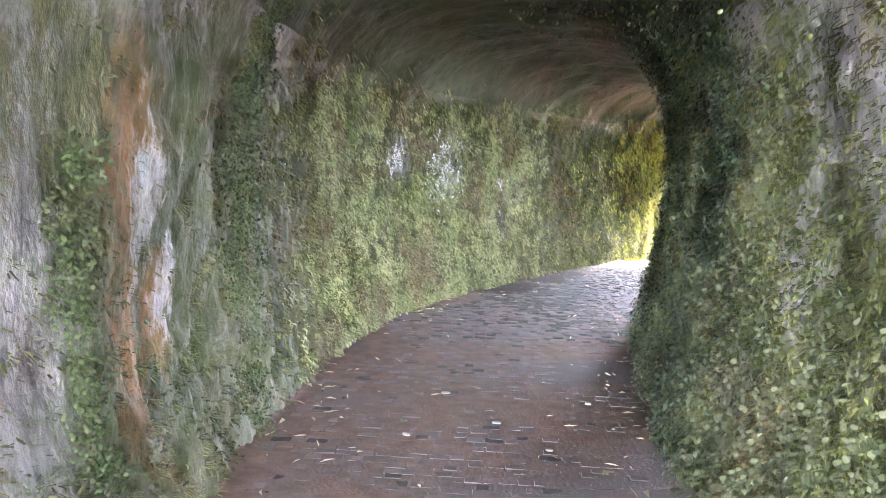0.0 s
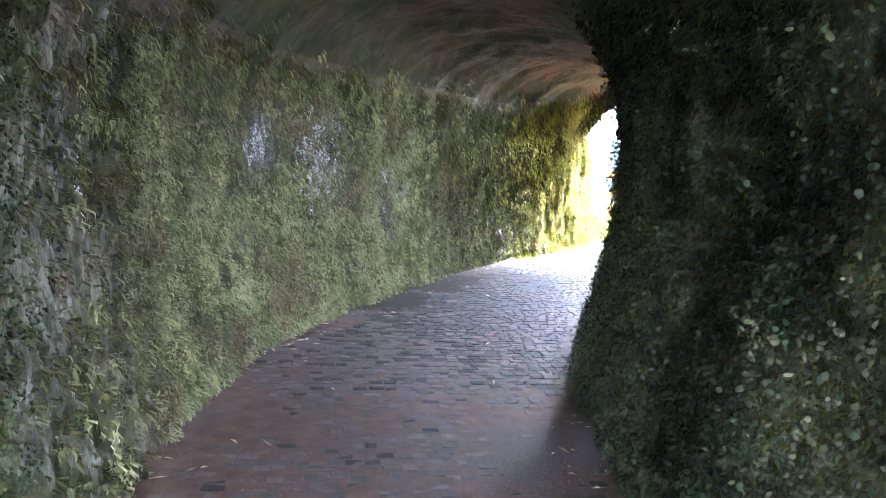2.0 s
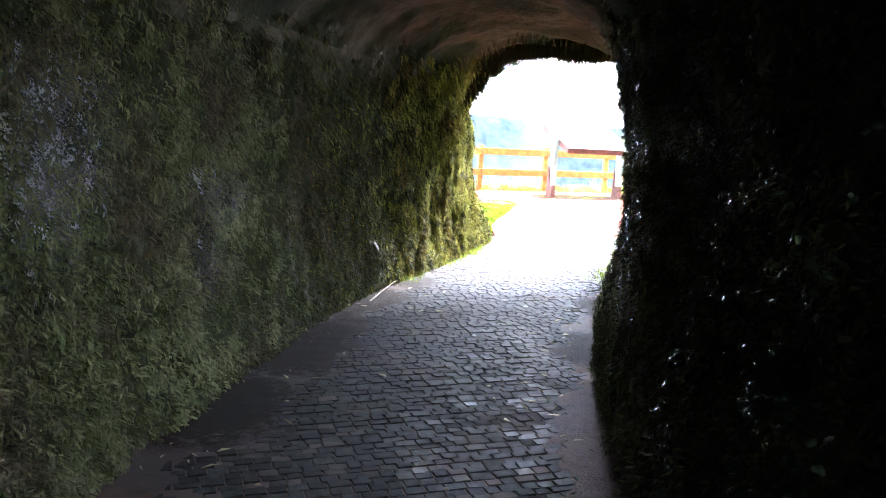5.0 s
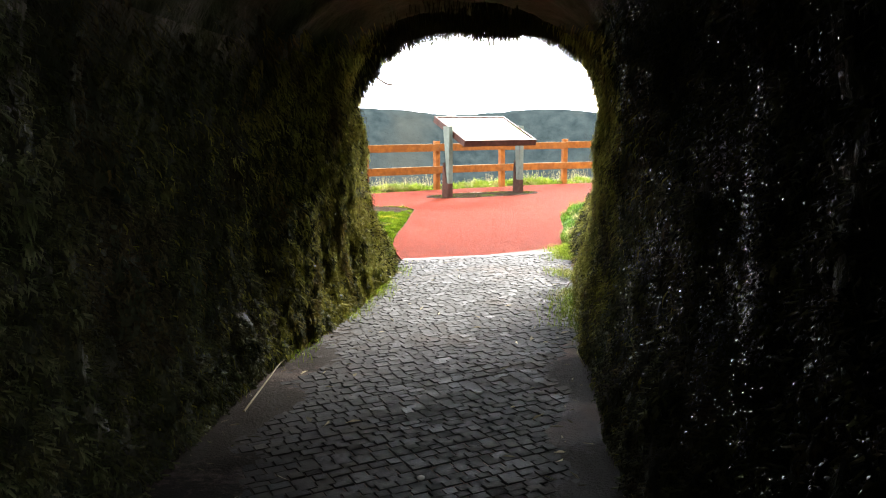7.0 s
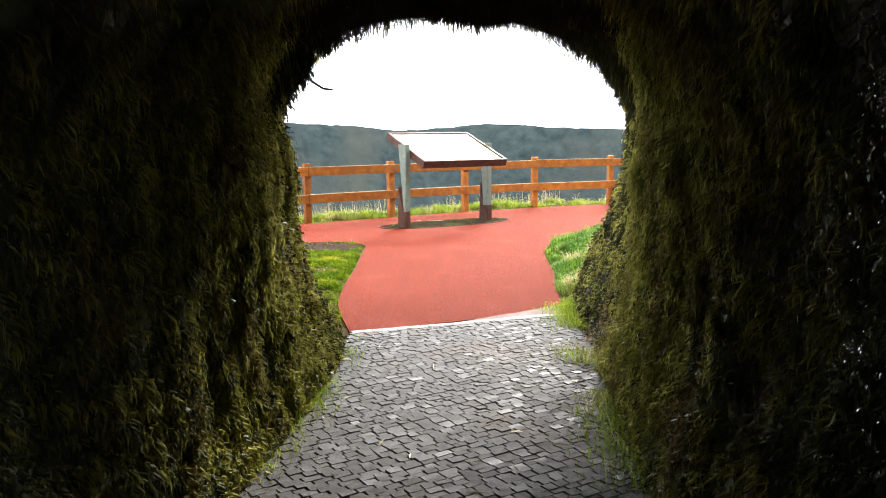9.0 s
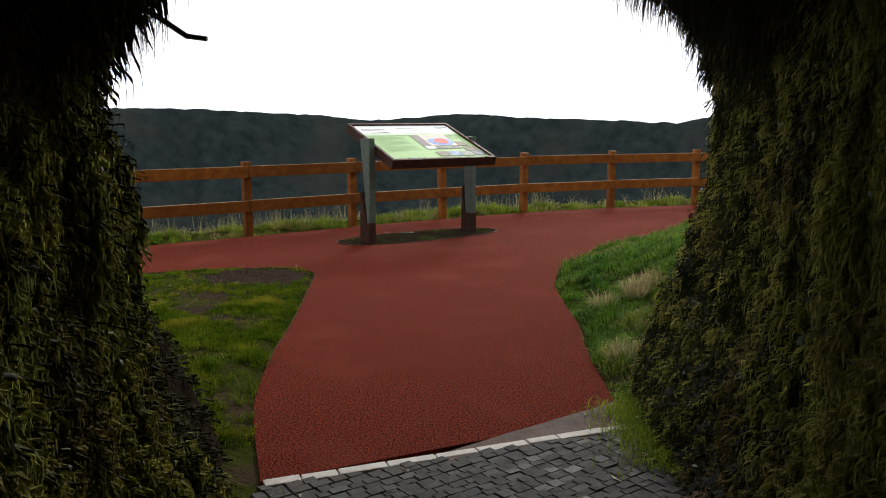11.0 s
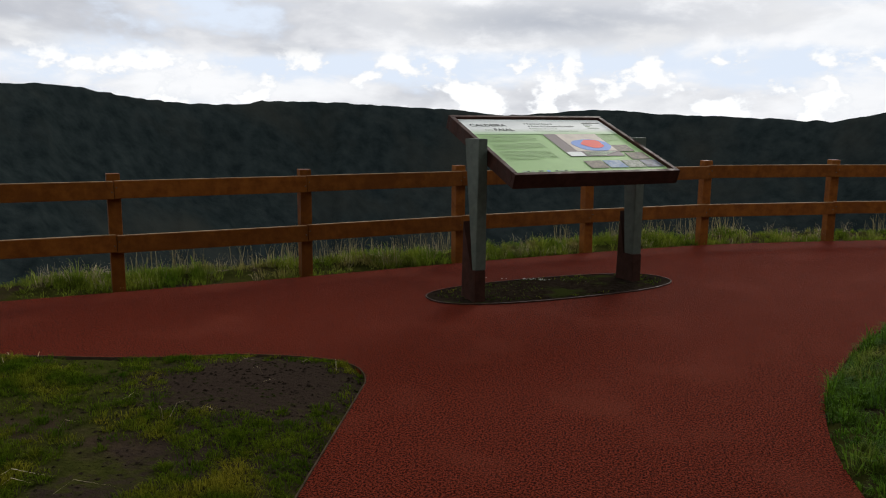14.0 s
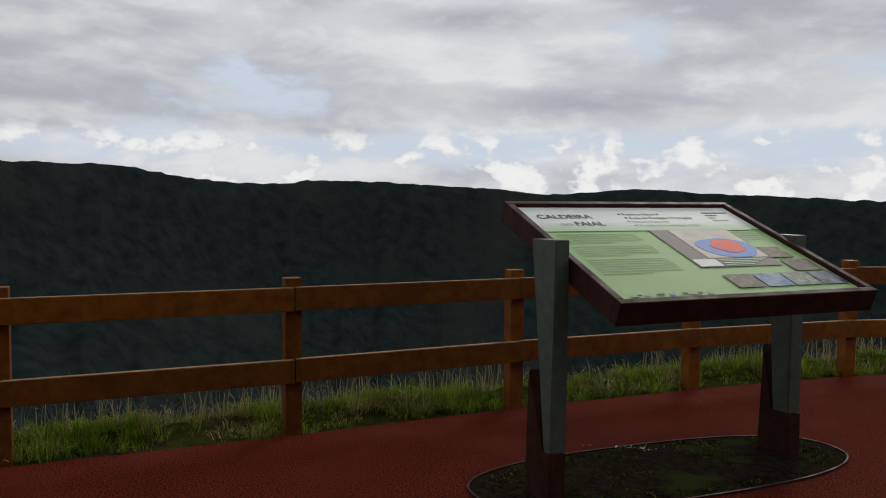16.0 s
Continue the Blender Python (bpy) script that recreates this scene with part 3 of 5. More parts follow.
def build_bank():
    """The hillside round the bore: its outer slope and the two faces that the bore opens in."""
    step = list(range(0, NS, 40)) + [NS - 1]
    kk = np.linspace(0, NP - 1, 41).astype(int)
    ang = math.pi * (1 - np.linspace(0, 1, 41))
    rows = []
    for i in step:
        reach = 5.2
        o = np.cos(ang) * reach
        h = (8.5 if 0 < i < NS - 1 else 6.0) * np.sin(ang) ** 0.8 - 0.25
        rows.append(np.stack([mid[i, 0] + across[i, 0] * o, mid[i, 1] + across[i, 1] * o, h], 1))
    out = np.array(rows)
    nse = (fbm(out.reshape(-1, 3) * 0.8, 3, 5) - 0.5).reshape(out.shape[:2])
    out[:, :, 2] += nse * 0.8
    verts = list(map(tuple, out.reshape(-1, 3)))
    faces = []
    n, m = out.shape[:2]
    for i in range(n - 1):
        for j in range(m - 1):
            a = i * m + j
            faces.append((a, a + m, a + m + 1, a + 1))
    for i, row in ((0, 0), (NS - 1, n - 1)):
        base = len(verts)
        rings = 6
        for r in range(rings):
            t = r / (rings - 1)
            inner = grid[i, kk]
            ring = inner * (1 - t) + out[row] * t
            if 0 < r < rings - 1:
                ring = ring + (fbm(ring * 2.1, 3, 8) - 0.5)[:, None] * np.array([0.1, 0.35, 0.1])
            verts += list(map(tuple, ring))
        for r in range(rings - 1):
            for j in range(40):
                a = base + r * 41 + j
                faces.append((a, a + 1, a + 42, a + 41))
    ob = from_arrays("wall_hillside", verts, faces, M["ground"])
    tagged(ob, "grassy hillside that the tunnel runs through", "hillside", kind="structure")


build_bank()


# floor of the bore: trodden earth that laps over the stones at the sides
def build_floor():
    m = 36
    t = np.linspace(-0.06, 1.06, m)
    g = lf[:, None, :] * (1 - t)[None, :, None] + rf[:, None, :] * t[None, :, None]
    p = np.concatenate([g, np.zeros((NS, m, 1))], 2).reshape(-1, 3)
    tt = np.repeat(t[None, :], NS, 0).ravel()
    side = np.abs(tt - 0.5) * 2
    deep = sstep(-7.6, -10.8, p[:, 1])
    lump = fbm(p * [2.2, 2.2, 1], 3, 31)
    z = 0.0058 - 0.0028 * deep + (0.002 + 0.005 * deep) * sstep(0.90 - 0.12 * deep, 1.04, side + (lump - 0.5) * 0.5) + 0.0068 * deep + 0.006 * deep * sstep(0.45, 0.66, lump) + 0.05 * sstep(0.985, 1.07, side)
    z += (fbm(p * [14, 14, 1], 2, 33) - 0.5) * 0.007
    # earth washed over the stones along both walls
    wash = (lump - 0.5) * 0.5
    inner = sstep(-2.2, -4.2, p[:, 1]) * sstep(-9.2, -7.4, p[:, 1])
    z += 0.012 * inner * np.maximum(sstep(0.56, 0.74, 1 - 2 * tt + wash), sstep(0.74, 0.88, 2 * tt - 1 + wash))
    p[:, 2] = z
    idx = np.arange(NS * m).reshape(NS, m)
    f = np.stack([idx[:-1, :-1], idx[1:, :-1], idx[1:, 1:], idx[:-1, 1:]], 2).reshape(-1, 4)
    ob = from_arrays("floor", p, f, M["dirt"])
    return tagged(ob, "trodden brown earth over cobbles on the tunnel floor", "floor", kind="structure")


floor = build_floor()


# ---------------------------------------------------------------- ground outside
FENCE = [(-10.6, 3.0), (-9.15, 4.15), (-7.7, 5.27), (-6.26, 6.38), (-4.82, 7.46), (-3.40, 8.57), (-2.02, 9.72), (-0.62, 10.78), (0.84, 11.76), (2.56, 12.52), (4.32, 13.08), (6.0, 13.55), (7.7, 14.0)]
FX, FY = np.array(FENCE).T
RIGHT_EDGE = [(0.74, 1.0), (0.72, 2.2), (0.76, 3.05), (0.73, 4.0), (0.74, 4.86), (0.93, 5.75), (1.40, 6.83), (2.0, 7.82), (2.95, 8.95), (3.55, 10.1), (3.9, 10.9), (4.6, 11.4), (8.2, 12.3)]
LEFT_EDGE = [(-1.02, 0.2), (-1.32, 1.2), (-1.47, 2.2), (-1.56, 3.3), (-1.66, 4.25), (-1.75, 5.10), (-1.79, 5.38), (-1.93, 5.62), (-2.2, 5.74), (-2.75, 5.72), (-3.4, 5.5), (-4.2, 5.38), (-5.0, 5.3), (-5.9, 4.9), (-9.5, 2.1)]
re_, le_ = flow(RIGHT_EDGE, 160), flow(LEFT_EDGE, 160)
RIM_AZ = [-180, -90, -60, -43, -36.5, -32.3, -29.3, -25.5, -24.1, -19, -14, -11.3, -7.2, -4, -1, 3, 8, 13.7, 16.4, 18.8, 24, 32, 45, 60, 90, 180]
RIM_EL = [1, 3, 3, 2.45, 2.36, 1.66, 1.28, 1.23, 1.47, 1.43, 1.12, 1.02, 0.55, 0.75, 0.98, 0.72, 0.5, 0.2, 0.7, 1.06, 1.7, 2.3, 2.8, 3, 3, 1]


def inside(poly, x, y):
    c = np.zeros(len(x), bool)
    a = np.asarray(poly)
    b = np.roll(a, 1, 0)
    for (x0, y0), (x1, y1) in zip(a, b):
        hit = ((y0 > y) != (y1 > y)) & (x < (x1 - x0) * (y - y0) / (y1 - y0 + 1e-12) + x0)
        c ^= hit
    return c


def nearest(line, x, y):
    d = np.full(len(x), 1e9)
    for q in line:
        d = np.minimum(d, np.hypot(x - q[0], y - q[1]))
    return d


fence_line = flow(FENCE, 120)
path_poly = np.vstack([le_, fence_line[6:] + np.array([0.05, -0.09]), re_[::-1]])
lawn_poly = np.vstack([le_, [(-12, 0.5), (-12, -2), (-1.1, -0.5)]])
bank_poly = np.vstack([re_, [(12, 12), (12, 0), (0.8, 0.2)]])


def land(x, y):
    x, y = np.asarray(x, float), np.asarray(y, float)
    R = np.hypot(x, y)
    h = np.full(len(x), -0.03)
    near = R < 45
    xn, yn = x[near], y[near]
    hn = np.zeros(len(xn)) - 0.03
    # rough lawn beside the path, higher on the right
    k = inside(lawn_poly, xn, yn)
    hn[k] += 0.05 * sstep(0.0, 0.12, nearest(le_, xn[k], yn[k])) + 0.045 * sstep(0.1, 0.5, nearest(le_, xn[k], yn[k])) * fbm(np.stack([xn[k] * 2.4, yn[k] * 2.4, 0 * xn[k]], 1), 3, 131)
    k = inside(bank_poly, xn, yn)
    d = nearest(re_, xn[k], yn[k])
    hn[k] += (0.05 * sstep(0, 0.12, d) + 0.36 * sstep(0.05, 1.3, d) * (1 - 0.75 * sstep(4.5, 9.0, yn[k])) * (1 - sstep(9.3, 10.2, yn[k]))) * sstep(1.1, 1.9, yn[k])
    # the ridge that the tunnel runs through
    front = np.interp(xn, [-30, -8, -3.6, -1, 0.74, 3, 10, 30], [-6, -3, -1.2, -0.1, 1.35, 1.6, 2.5, 5]) - yn
    rear = -0.6 * (xn - 7.05) + 0.8 * (yn + 19.3)
    hn += 9.0 * sstep(0.2, 5.0, np.minimum(front, rear)) * sstep(4.7, 6.5, nearest(mid[::24], xn, yn))
    h[near] = hn
    e = y - np.interp(x, FX, FY) - 0.04
    c = np.hypot(x, y - 732)
    far = sstep(40, 300, R)
    t = e * 0.8 * (1 - far) + (722 - c) * far
    az = np.degrees(np.arctan2(x, y))
    rough = fbm(np.stack([x * 0.008, y * 0.008, 0 * x], 1), 5, 41) - 0.5
    gully = fbm(np.stack([az * 0.55, R * 0.0018, 0 * x + 4], 1), 4, 47) - 0.5
    depth = 310 * (1 - np.exp(-np.maximum(t - 0.45, 0) * 0.95 / 310 * (1 + 0.35 * sstep(0, 80, t))))
    rim = np.tan(np.radians(np.interp(az, RIM_AZ, RIM_EL))) * R * sstep(250, 800, R) + 1.5
    rim += (fbm(np.stack([az * 1.6, 0 * x, 0 * x], 1), 4, 51) - 0.5) * 4 * sstep(300, 900, R)
    slope = sstep(0, 60, t) * far
    h = h + 0.07 * sstep(0.02, 0.3, t) * (1 - far) - depth + rim * far * (1 - 0.0 * slope) + slope * (rough * 36 + gully * 46)
    out = np.maximum(-t, 0) * far
    return h - out * 0.12


def build_ground():
    radii = np.r_[np.arange(0.0, 8, 0.12), np.arange(8, 17, 0.22), np.geomspace(17, 700, 46), np.arange(716, 1520, 13), np.geomspace(1540, 4800, 12)]
    ang = np.radians(np.r_[np.linspace(-50, 40, 330), np.linspace(42, 308, 110)])
    A, Rr = np.meshgrid(ang, radii)
    x, y = (Rr * np.sin(A)).ravel(), (Rr * np.cos(A)).ravel()
    z = land(x, y)
    n, m = A.shape
    idx = np.arange(n * m).reshape(n, m)
    nx = np.roll(idx, -1, 1)
    f = np.stack([idx[:-1], nx[:-1], nx[1:], idx[1:]], 2).reshape(-1, 4)
    ob = from_arrays("ground", np.stack([x, y, z], 1), f, M["ground"])
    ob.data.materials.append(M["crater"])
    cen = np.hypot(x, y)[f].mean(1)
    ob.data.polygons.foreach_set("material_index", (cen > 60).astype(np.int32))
    return tagged(ob, "grassy crater rim falling into a wide dark caldera with haze-tinted scrub-covered far wall", "ground", kind="structure")


build_ground()


def sheet(name, outline, z, material, thick=0.03, cell=None):
    bm = bmesh.new()
    vs = [bm.verts.new((x, y, z)) for x, y in outline]
    f = bm.faces.new(vs)
    bmesh.ops.triangulate(bm, faces=[f])
    r = bmesh.ops.extrude_face_region(bm, geom=bm.faces[:])
    for v in r["geom"]:
        if isinstance(v, bmesh.types.BMVert):
            v.co.z -= thick
    bmesh.ops.recalc_face_normals(bm, faces=bm.faces[:])
    return new(name, fill(name, bm, material))


path_ob = sheet("pavement", path_poly[::2], 0.0, M["red"], 0.05)
tagged(path_ob, "dark red rubber-crumb footpath with worn paler patches", "path", kind="structure")


def edge_strip(name, line, material, z=0.008, width=0.022):
    p = np.asarray(line)
    t = np.gradient(p, axis=0)
    t /= np.linalg.norm(t, axis=1, keepdims=True)
    nrm = np.stack([-t[:, 1], t[:, 0]], 1) * width / 2
    rows = []
    for q, k in zip(p, nrm):
        rows += [(q[0] - k[0], q[1] - k[1], -0.04), (q[0] - k[0], q[1] - k[1], z), (q[0] + k[0], q[1] + k[1], z), (q[0] + k[0], q[1] + k[1], -0.04)]
    f = []
    for i in range(len(p) - 1):
        for j in range(3):
            a = i * 4 + j
            f.append((a, a + 1, a + 5, a + 4))
    return from_arrays(name, rows, f, material, smooth=False)


tagged(edge_strip("trim", le_[20:120], M["edging"], 0.006, 0.008), "thin dull tan edging between lawn and red path", "edging", kind="structure")

# ---------------------------------------------------------------- fence on the crater rim
def fence_post():
    post = tagged(new("fence_post"), "orange-brown stained square timber fence post with a flat top", "fence post", "fence on the crater rim")
    bm = bmesh.new()
    box(bm, -0.058, -0.045, -0.25, 0.058, 0.07, 1.085, 0.006)
    part("post", bm, M["timber"], post)
    for z in (0.94, 0.445):
        for dx in (-0.02, 0.02):
            bm = bmesh.new()
            bmesh.ops.create_cone(bm, cap_ends=True, segments=10, radius1=0.006, radius2=0.006, depth=0.006,
                                  matrix=pose(dx, -0.094, z + dx, 90, 0, 0))
            part("bolt", bm, M["steel"], post)
    return post


def fence_rail(length):
    rail = tagged(new("fence_rail"), "orange-brown stained plank rail with a pale weathered upper edge", "fence rail", "fence on the crater rim")
    bm = bmesh.new()
    box(bm, 0, -0.045, -0.08, length, 0, 0.08, 0.005)
    for v in bm.verts:
        v.co.z += 0.004 * math.sin(v.co.x * 2.1)
    part("plank", bm, M["timber"], rail)
    bm = bmesh.new()
    for k in range(8):
        x0, x1 = 0.006 + (length - 0.012) * k / 8, 0.006 + (length - 0.012) * (k + 1) / 8
        box(bm, x0, -0.0435, 0.076, x1, -0.0015, 0.0805 + 0.002)
    part("upper_edge", bm, M["weathered"], rail, "pale weathered upper edge")
    return rail


first_post = fence_post()
for i, (x, y) in enumerate(FENCE):
    a = FENCE[max(i - 1, 0)]
    b = FENCE[min(i + 1, len(FENCE) - 1)]
    yaw = math.degrees(math.atan2(b[1] - a[1], b[0] - a[0]))
    m = pose(x, y, 0, random.uniform(-0.6, 0.6), random.uniform(-0.6, 0.6), yaw)
    if i == 0:
        first_post.matrix_basis = m
    else:
        copy_thing(first_post, m)
for (x0, y0), (x1, y1) in zip(FENCE[:-1], FENCE[1:]):
    L = math.hypot(x1 - x0, y1 - y0)
    yaw = math.degrees(math.atan2(y1 - y0, x1 - x0))
    for z in (0.94, 0.445):
        r = fence_rail(L - 0.004)
        r.matrix_basis = pose(x0, y0, z + random.uniform(-0.006, 0.006), 0, 0, yaw) @ pose(0.002, -0.045, 0)


# ---------------------------------------------------------------- information lectern
def words(name, text, size, x, y, z, material, parent, stretch=1.0, bold=0.0):
    cu = bpy.data.curves.new(name, "FONT")
    cu.body, cu.size, cu.offset = text, size, bold
    tmp = bpy.data.objects.new(name, cu)
    scene.collection.objects.link(tmp)
    bpy.context.view_layer.update()
    me = bpy.data.meshes.new_from_object(tmp.evaluated_get(bpy.context.evaluated_depsgraph_get()))
    bpy.data.objects.remove(tmp)
    me.materials.clear()
    me.materials.append(material)
    ob = new(name, me)
    ob.parent = parent
    ob.matrix_basis = Matrix.Translation((x, y, z)) @ Matrix.Diagonal((stretch, 1, 1, 1))
    return ob


def flat(name, outline, z, material, parent, label="", t=0.0012):
    bm = bmesh.new()
    prism(bm, outline, z - t, z, "z")
    return part(name, bm, material, parent, label)


def rect(x0, y0, x1, y1):
    return [(x0, y0), (x1, y0), (x1, y1), (x0, y1)]


def hexa(bm, low, z0, high, z1, bevel=0.0):
    """A block between a four-cornered outline at z0 and another at z1."""
    v = [bm.verts.new((x, y, z0)) for x, y in low] + [bm.verts.new((x, y, z1)) for x, y in high]
    for f in ((0, 1, 2, 3), (4, 5, 6, 7), (0, 1, 5, 4), (1, 2, 6, 5), (2, 3, 7, 6), (3, 0, 4, 7)):
        bm.faces.new([v[k] for k in f])
    bmesh.ops.recalc_face_normals(bm, faces=bm.faces[:])
    if bevel:
        bmesh.ops.bevel(bm, geom=bm.edges[:], offset=bevel, segments=2, affect="EDGES")


SIGN_YAW, SIGN_TILT = 37.4, 21.6
PW, PD = 1.71, 1.317           # panel, across and down the slope


def lectern():
    sign = tagged(new("information_lectern"), "tilted green printed panel in brown frame on two grey-green legs", "information sign")
    sign.matrix_basis = pose(-0.806, 8.303, 0, 0, 0, SIGN_YAW)
    tilt = pose(0, 0, 1.372, SIGN_TILT, 0, 0)
    panel = new("panel", None)
    bm = bmesh.new()
    box(bm, -PW / 2 + 0.03, -PD / 2 + 0.03, -0.05, PW / 2 - 0.03, PD / 2 - 0.03, -0.016, 0.002)
    bpy.data.objects.remove(panel)
    panel = part("panel", bm, M["print_green"], sign, "pale green printed board with map and photographs")
    panel.matrix_basis = tilt
    # frame: four boards on edge round the board
    fw, top, bot = 0.045, 0.012, -0.115
    for x0, y0, x1, y1 in ((-PW / 2, -PD / 2, PW / 2, -PD / 2 + fw), (-PW / 2, PD / 2 - fw, PW / 2, PD / 2),
                           (-PW / 2, -PD / 2 + fw + 0.001, -PW / 2 + fw, PD / 2 - fw - 0.001), (PW / 2 - fw, -PD / 2 + fw + 0.001, PW / 2, PD / 2 - fw - 0.001)):
        bm = bmesh.new()
        box(bm, x0, y0, bot, x1, y1, top, 0.005)
        part("frame_board", bm, M["brown"], sign).matrix_basis = tilt
    z = -0.012
    X0, X1, Y0, Y1 = -PW / 2 + 0.05, PW / 2 - 0.05, -PD / 2 + 0.05, PD / 2 - 0.05
    W, H = X1 - X0, Y1 - Y0

    def px(u, v):
        return X0 + u * W, Y1 - v * H

    def zone(u0, v0, u1, v1):
        (a, b), (c, d) = px(u0, v0), px(u1, v1)
        return rect(a, d, c, b)
    flat("heading_band", zone(0, 0, 1, 0.20), z, M["print_white"], panel, "white heading band")
    for k in range(4):
        flat("fading_band", zone(0, 0.20 + 0.025 * k, 1, 0.225 + 0.025 * k), z, plain("print_fade", tuple(0.74 + (g - 0.74) * (k + 1) / 5 for g in (0.36, 0.55, 0.27)), 0.25), panel)
    x, y = px(0.05, 0.145)
    words("lettering", "CALDEIRA", 0.082, x, y, z + 0.002, M["ink"], panel, 1.0, 0.0015)
    x, y = px(0.115, 0.235)
    words("lettering", "DO", 0.05, x, y, z + 0.002, M["ink_soft"], panel)
    x, y = px(0.175, 0.235)
    words("lettering", "FAIAL", 0.082, x, y, z + 0.002, M["ink"], panel, 1.0, 0.0015)
    for k, (t, mt, ind) in enumerate((("Reserva Natural", "ink", 0.44), ("Área de Paisagem Protegida", "ink", 0.45), ("Nature Reserve", "ink_soft", 0.44), ("Protected Landscape Area", "ink_soft", 0.45))):
        x, y = px(ind, 0.105 + k * 0.048)
        words("lettering", t, 0.043, x, y, z + 0.002, M[mt], panel, 1.0, 0.0006 if k < 2 else 0)
        flat("bullet", zone(ind - 0.018, 0.085 + k * 0.048, ind - 0.008, 0.098 + k * 0.048), z + 0.002, M[mt], panel)
    for k, wd in enumerate((0.13, 0.06, 0.03, 0.08)):
        flat("text_bar", zone(0.84, 0.07 + k * 0.034, 0.84 + wd, 0.082 + k * 0.034), z + 0.002, M["ink" if k < 2 else "ink_soft"], panel)
    for k in range(19):
        v = 0.33 + k * 0.023
        if k in (5, 11):
            continue
        flat("text_bar", zone(0.05, v, 0.05 + (0.33 if k not in (4, 10, 18) else 0.2), v + 0.007), z + 0.0005, M["ink_faint"], panel, t=0.0004)
    for k in range(7):
        flat("text_bar", zone(0.80, 0.30 + k * 0.022, 0.80 + (0.15 if k != 6 else 0.07), 0.307 + k * 0.022), z + 0.0005, M["ink_faint"], panel, t=0.0004)
    # map of the crater
    flat("map_ground", zone(0.46, 0.30, 0.83, 0.72), z + 0.001, M["print_grey"], panel, "grey map panel")
    flat("map_land", zone(0.545, 0.305, 0.825, 0.63), z + 0.0025, M["print_sand"], panel, "sand-coloured relief map")

    def blob(cu, cv, ru, rv, seed, wob, cut=None):
        r = random.Random(seed)
        ph = [r.uniform(0, 6.28) for _ in range(4)]
        pts = []
        for i in range(40):
            a = i / 40 * 2 * math.pi
            q = 1 + wob * (math.sin(2 * a + ph[0]) * 0.5 + math.sin(3 * a + ph[1]) * 0.4 + math.sin(5 * a + ph[2]) * 0.3)
            u, v = cu + ru * q * math.cos(a), cv + rv * q * math.sin(a)
            if cut:
                u, v = min(max(u, cut[0]), cut[2]), min(max(v, cut[1]), cut[3])
            pts.append(px(u, v))
        return pts[::-1]
    flat("map_water", blob(0.70, 0.52, 0.125, 0.115, 3, 0.08, (0.55, 0.31, 0.822, 0.628)), z + 0.004, M["print_blue"], panel, "blue map zone")
    flat("map_crater", blob(0.71, 0.50, 0.075, 0.075, 5, 0.14), z + 0.0055, M["print_red"], panel, "red map zone")
    flat("map_inset", zone(0.465, 0.64, 0.565, 0.715), z + 0.0025, M["print_white"], panel)
    for k in range(4):
        flat("text_bar", zone(0.58, 0.645 + 0.018 * k, 0.80 - 0.03 * k, 0.652 + 0.018 * k), z + 0.003, M["print_palegreen"], panel)
    for name, u0, v0, mt in (("photo", 0.81, 0.52, "photo_a"), ("photo", 0.85, 0.665, "photo_a"), ("photo", 0.50, 0.80, "photo_a"), ("photo", 0.627, 0.80, "photo_b"),
                             ("photo", 0.752, 0.80, "photo_c"), ("photo", 0.877, 0.80, "photo_d")):
        flat(name, zone(u0, v0, u0 + (0.117 if v0 > 0.7 else 0.13), v0 + (0.125 if v0 > 0.7 else 0.12)), z + 0.002, M[mt], panel)
    for k, u in enumerate((0.05, 0.075, 0.105, 0.15, 0.20, 0.25, 0.275, 0.31, 0.35)):
        flat("mark", zone(u, 0.945, u + (0.018 if k % 3 else 0.03), 0.957 if k % 2 else 0.965), z + 0.002, M["ink" if k % 2 else "print_blue" if k == 4 else "ink_soft"], panel)
    # legs: a tapered grey-green board over a brown foot that runs up behind it
    for sx in (-1, 1):
        a, b = PW / 2 + 0.004, PW / 2 + 0.112
        fw_, dl = (-0.15, 0.05) if sx < 0 else (0.0, 0.13)
        bm = bmesh.new()
        hexa(bm, [(sx * a, fw_), (sx * (b - 0.01), fw_), (sx * b, fw_ + dl), (sx * a, fw_ + dl)], 0.29,
             [(sx * a, fw_ - 0.01), (sx * (a + (0.082 if sx < 0 else 0.104)), fw_ - 0.01), (sx * b, fw_ + 0.20), (sx * a, fw_ + 0.20)], 1.42, 0.004)
        leg = part("leg", bm, M["green"], sign, "grey-green painted tapered leg")
        bm = bmesh.new()
        prism(bm, [(fw_, -0.2), (fw_ + 0.27, -0.2), (fw_ + 0.225, 0.70), (fw_ + dl + 0.012, 0.287), (fw_, 0.287)], sx * (a + 0.004), sx * (b - 0.002), "x", 0.003)
        part("foot", bm, M["brown"], leg, "dark brown foot running up behind the leg")
        for zb in (1.20, 1.29):
            bm = bmesh.new()
            bmesh.ops.create_cone(bm, cap_ends=True, segments=14, radius1=0.012, radius2=0.010, depth=0.014,
                                  matrix=pose(sx * (b - 0.022), fw_ + 0.10, zb, 0, 90, 0))
            part("bolt", bm, M["steel"], leg)
    return sign


lectern()


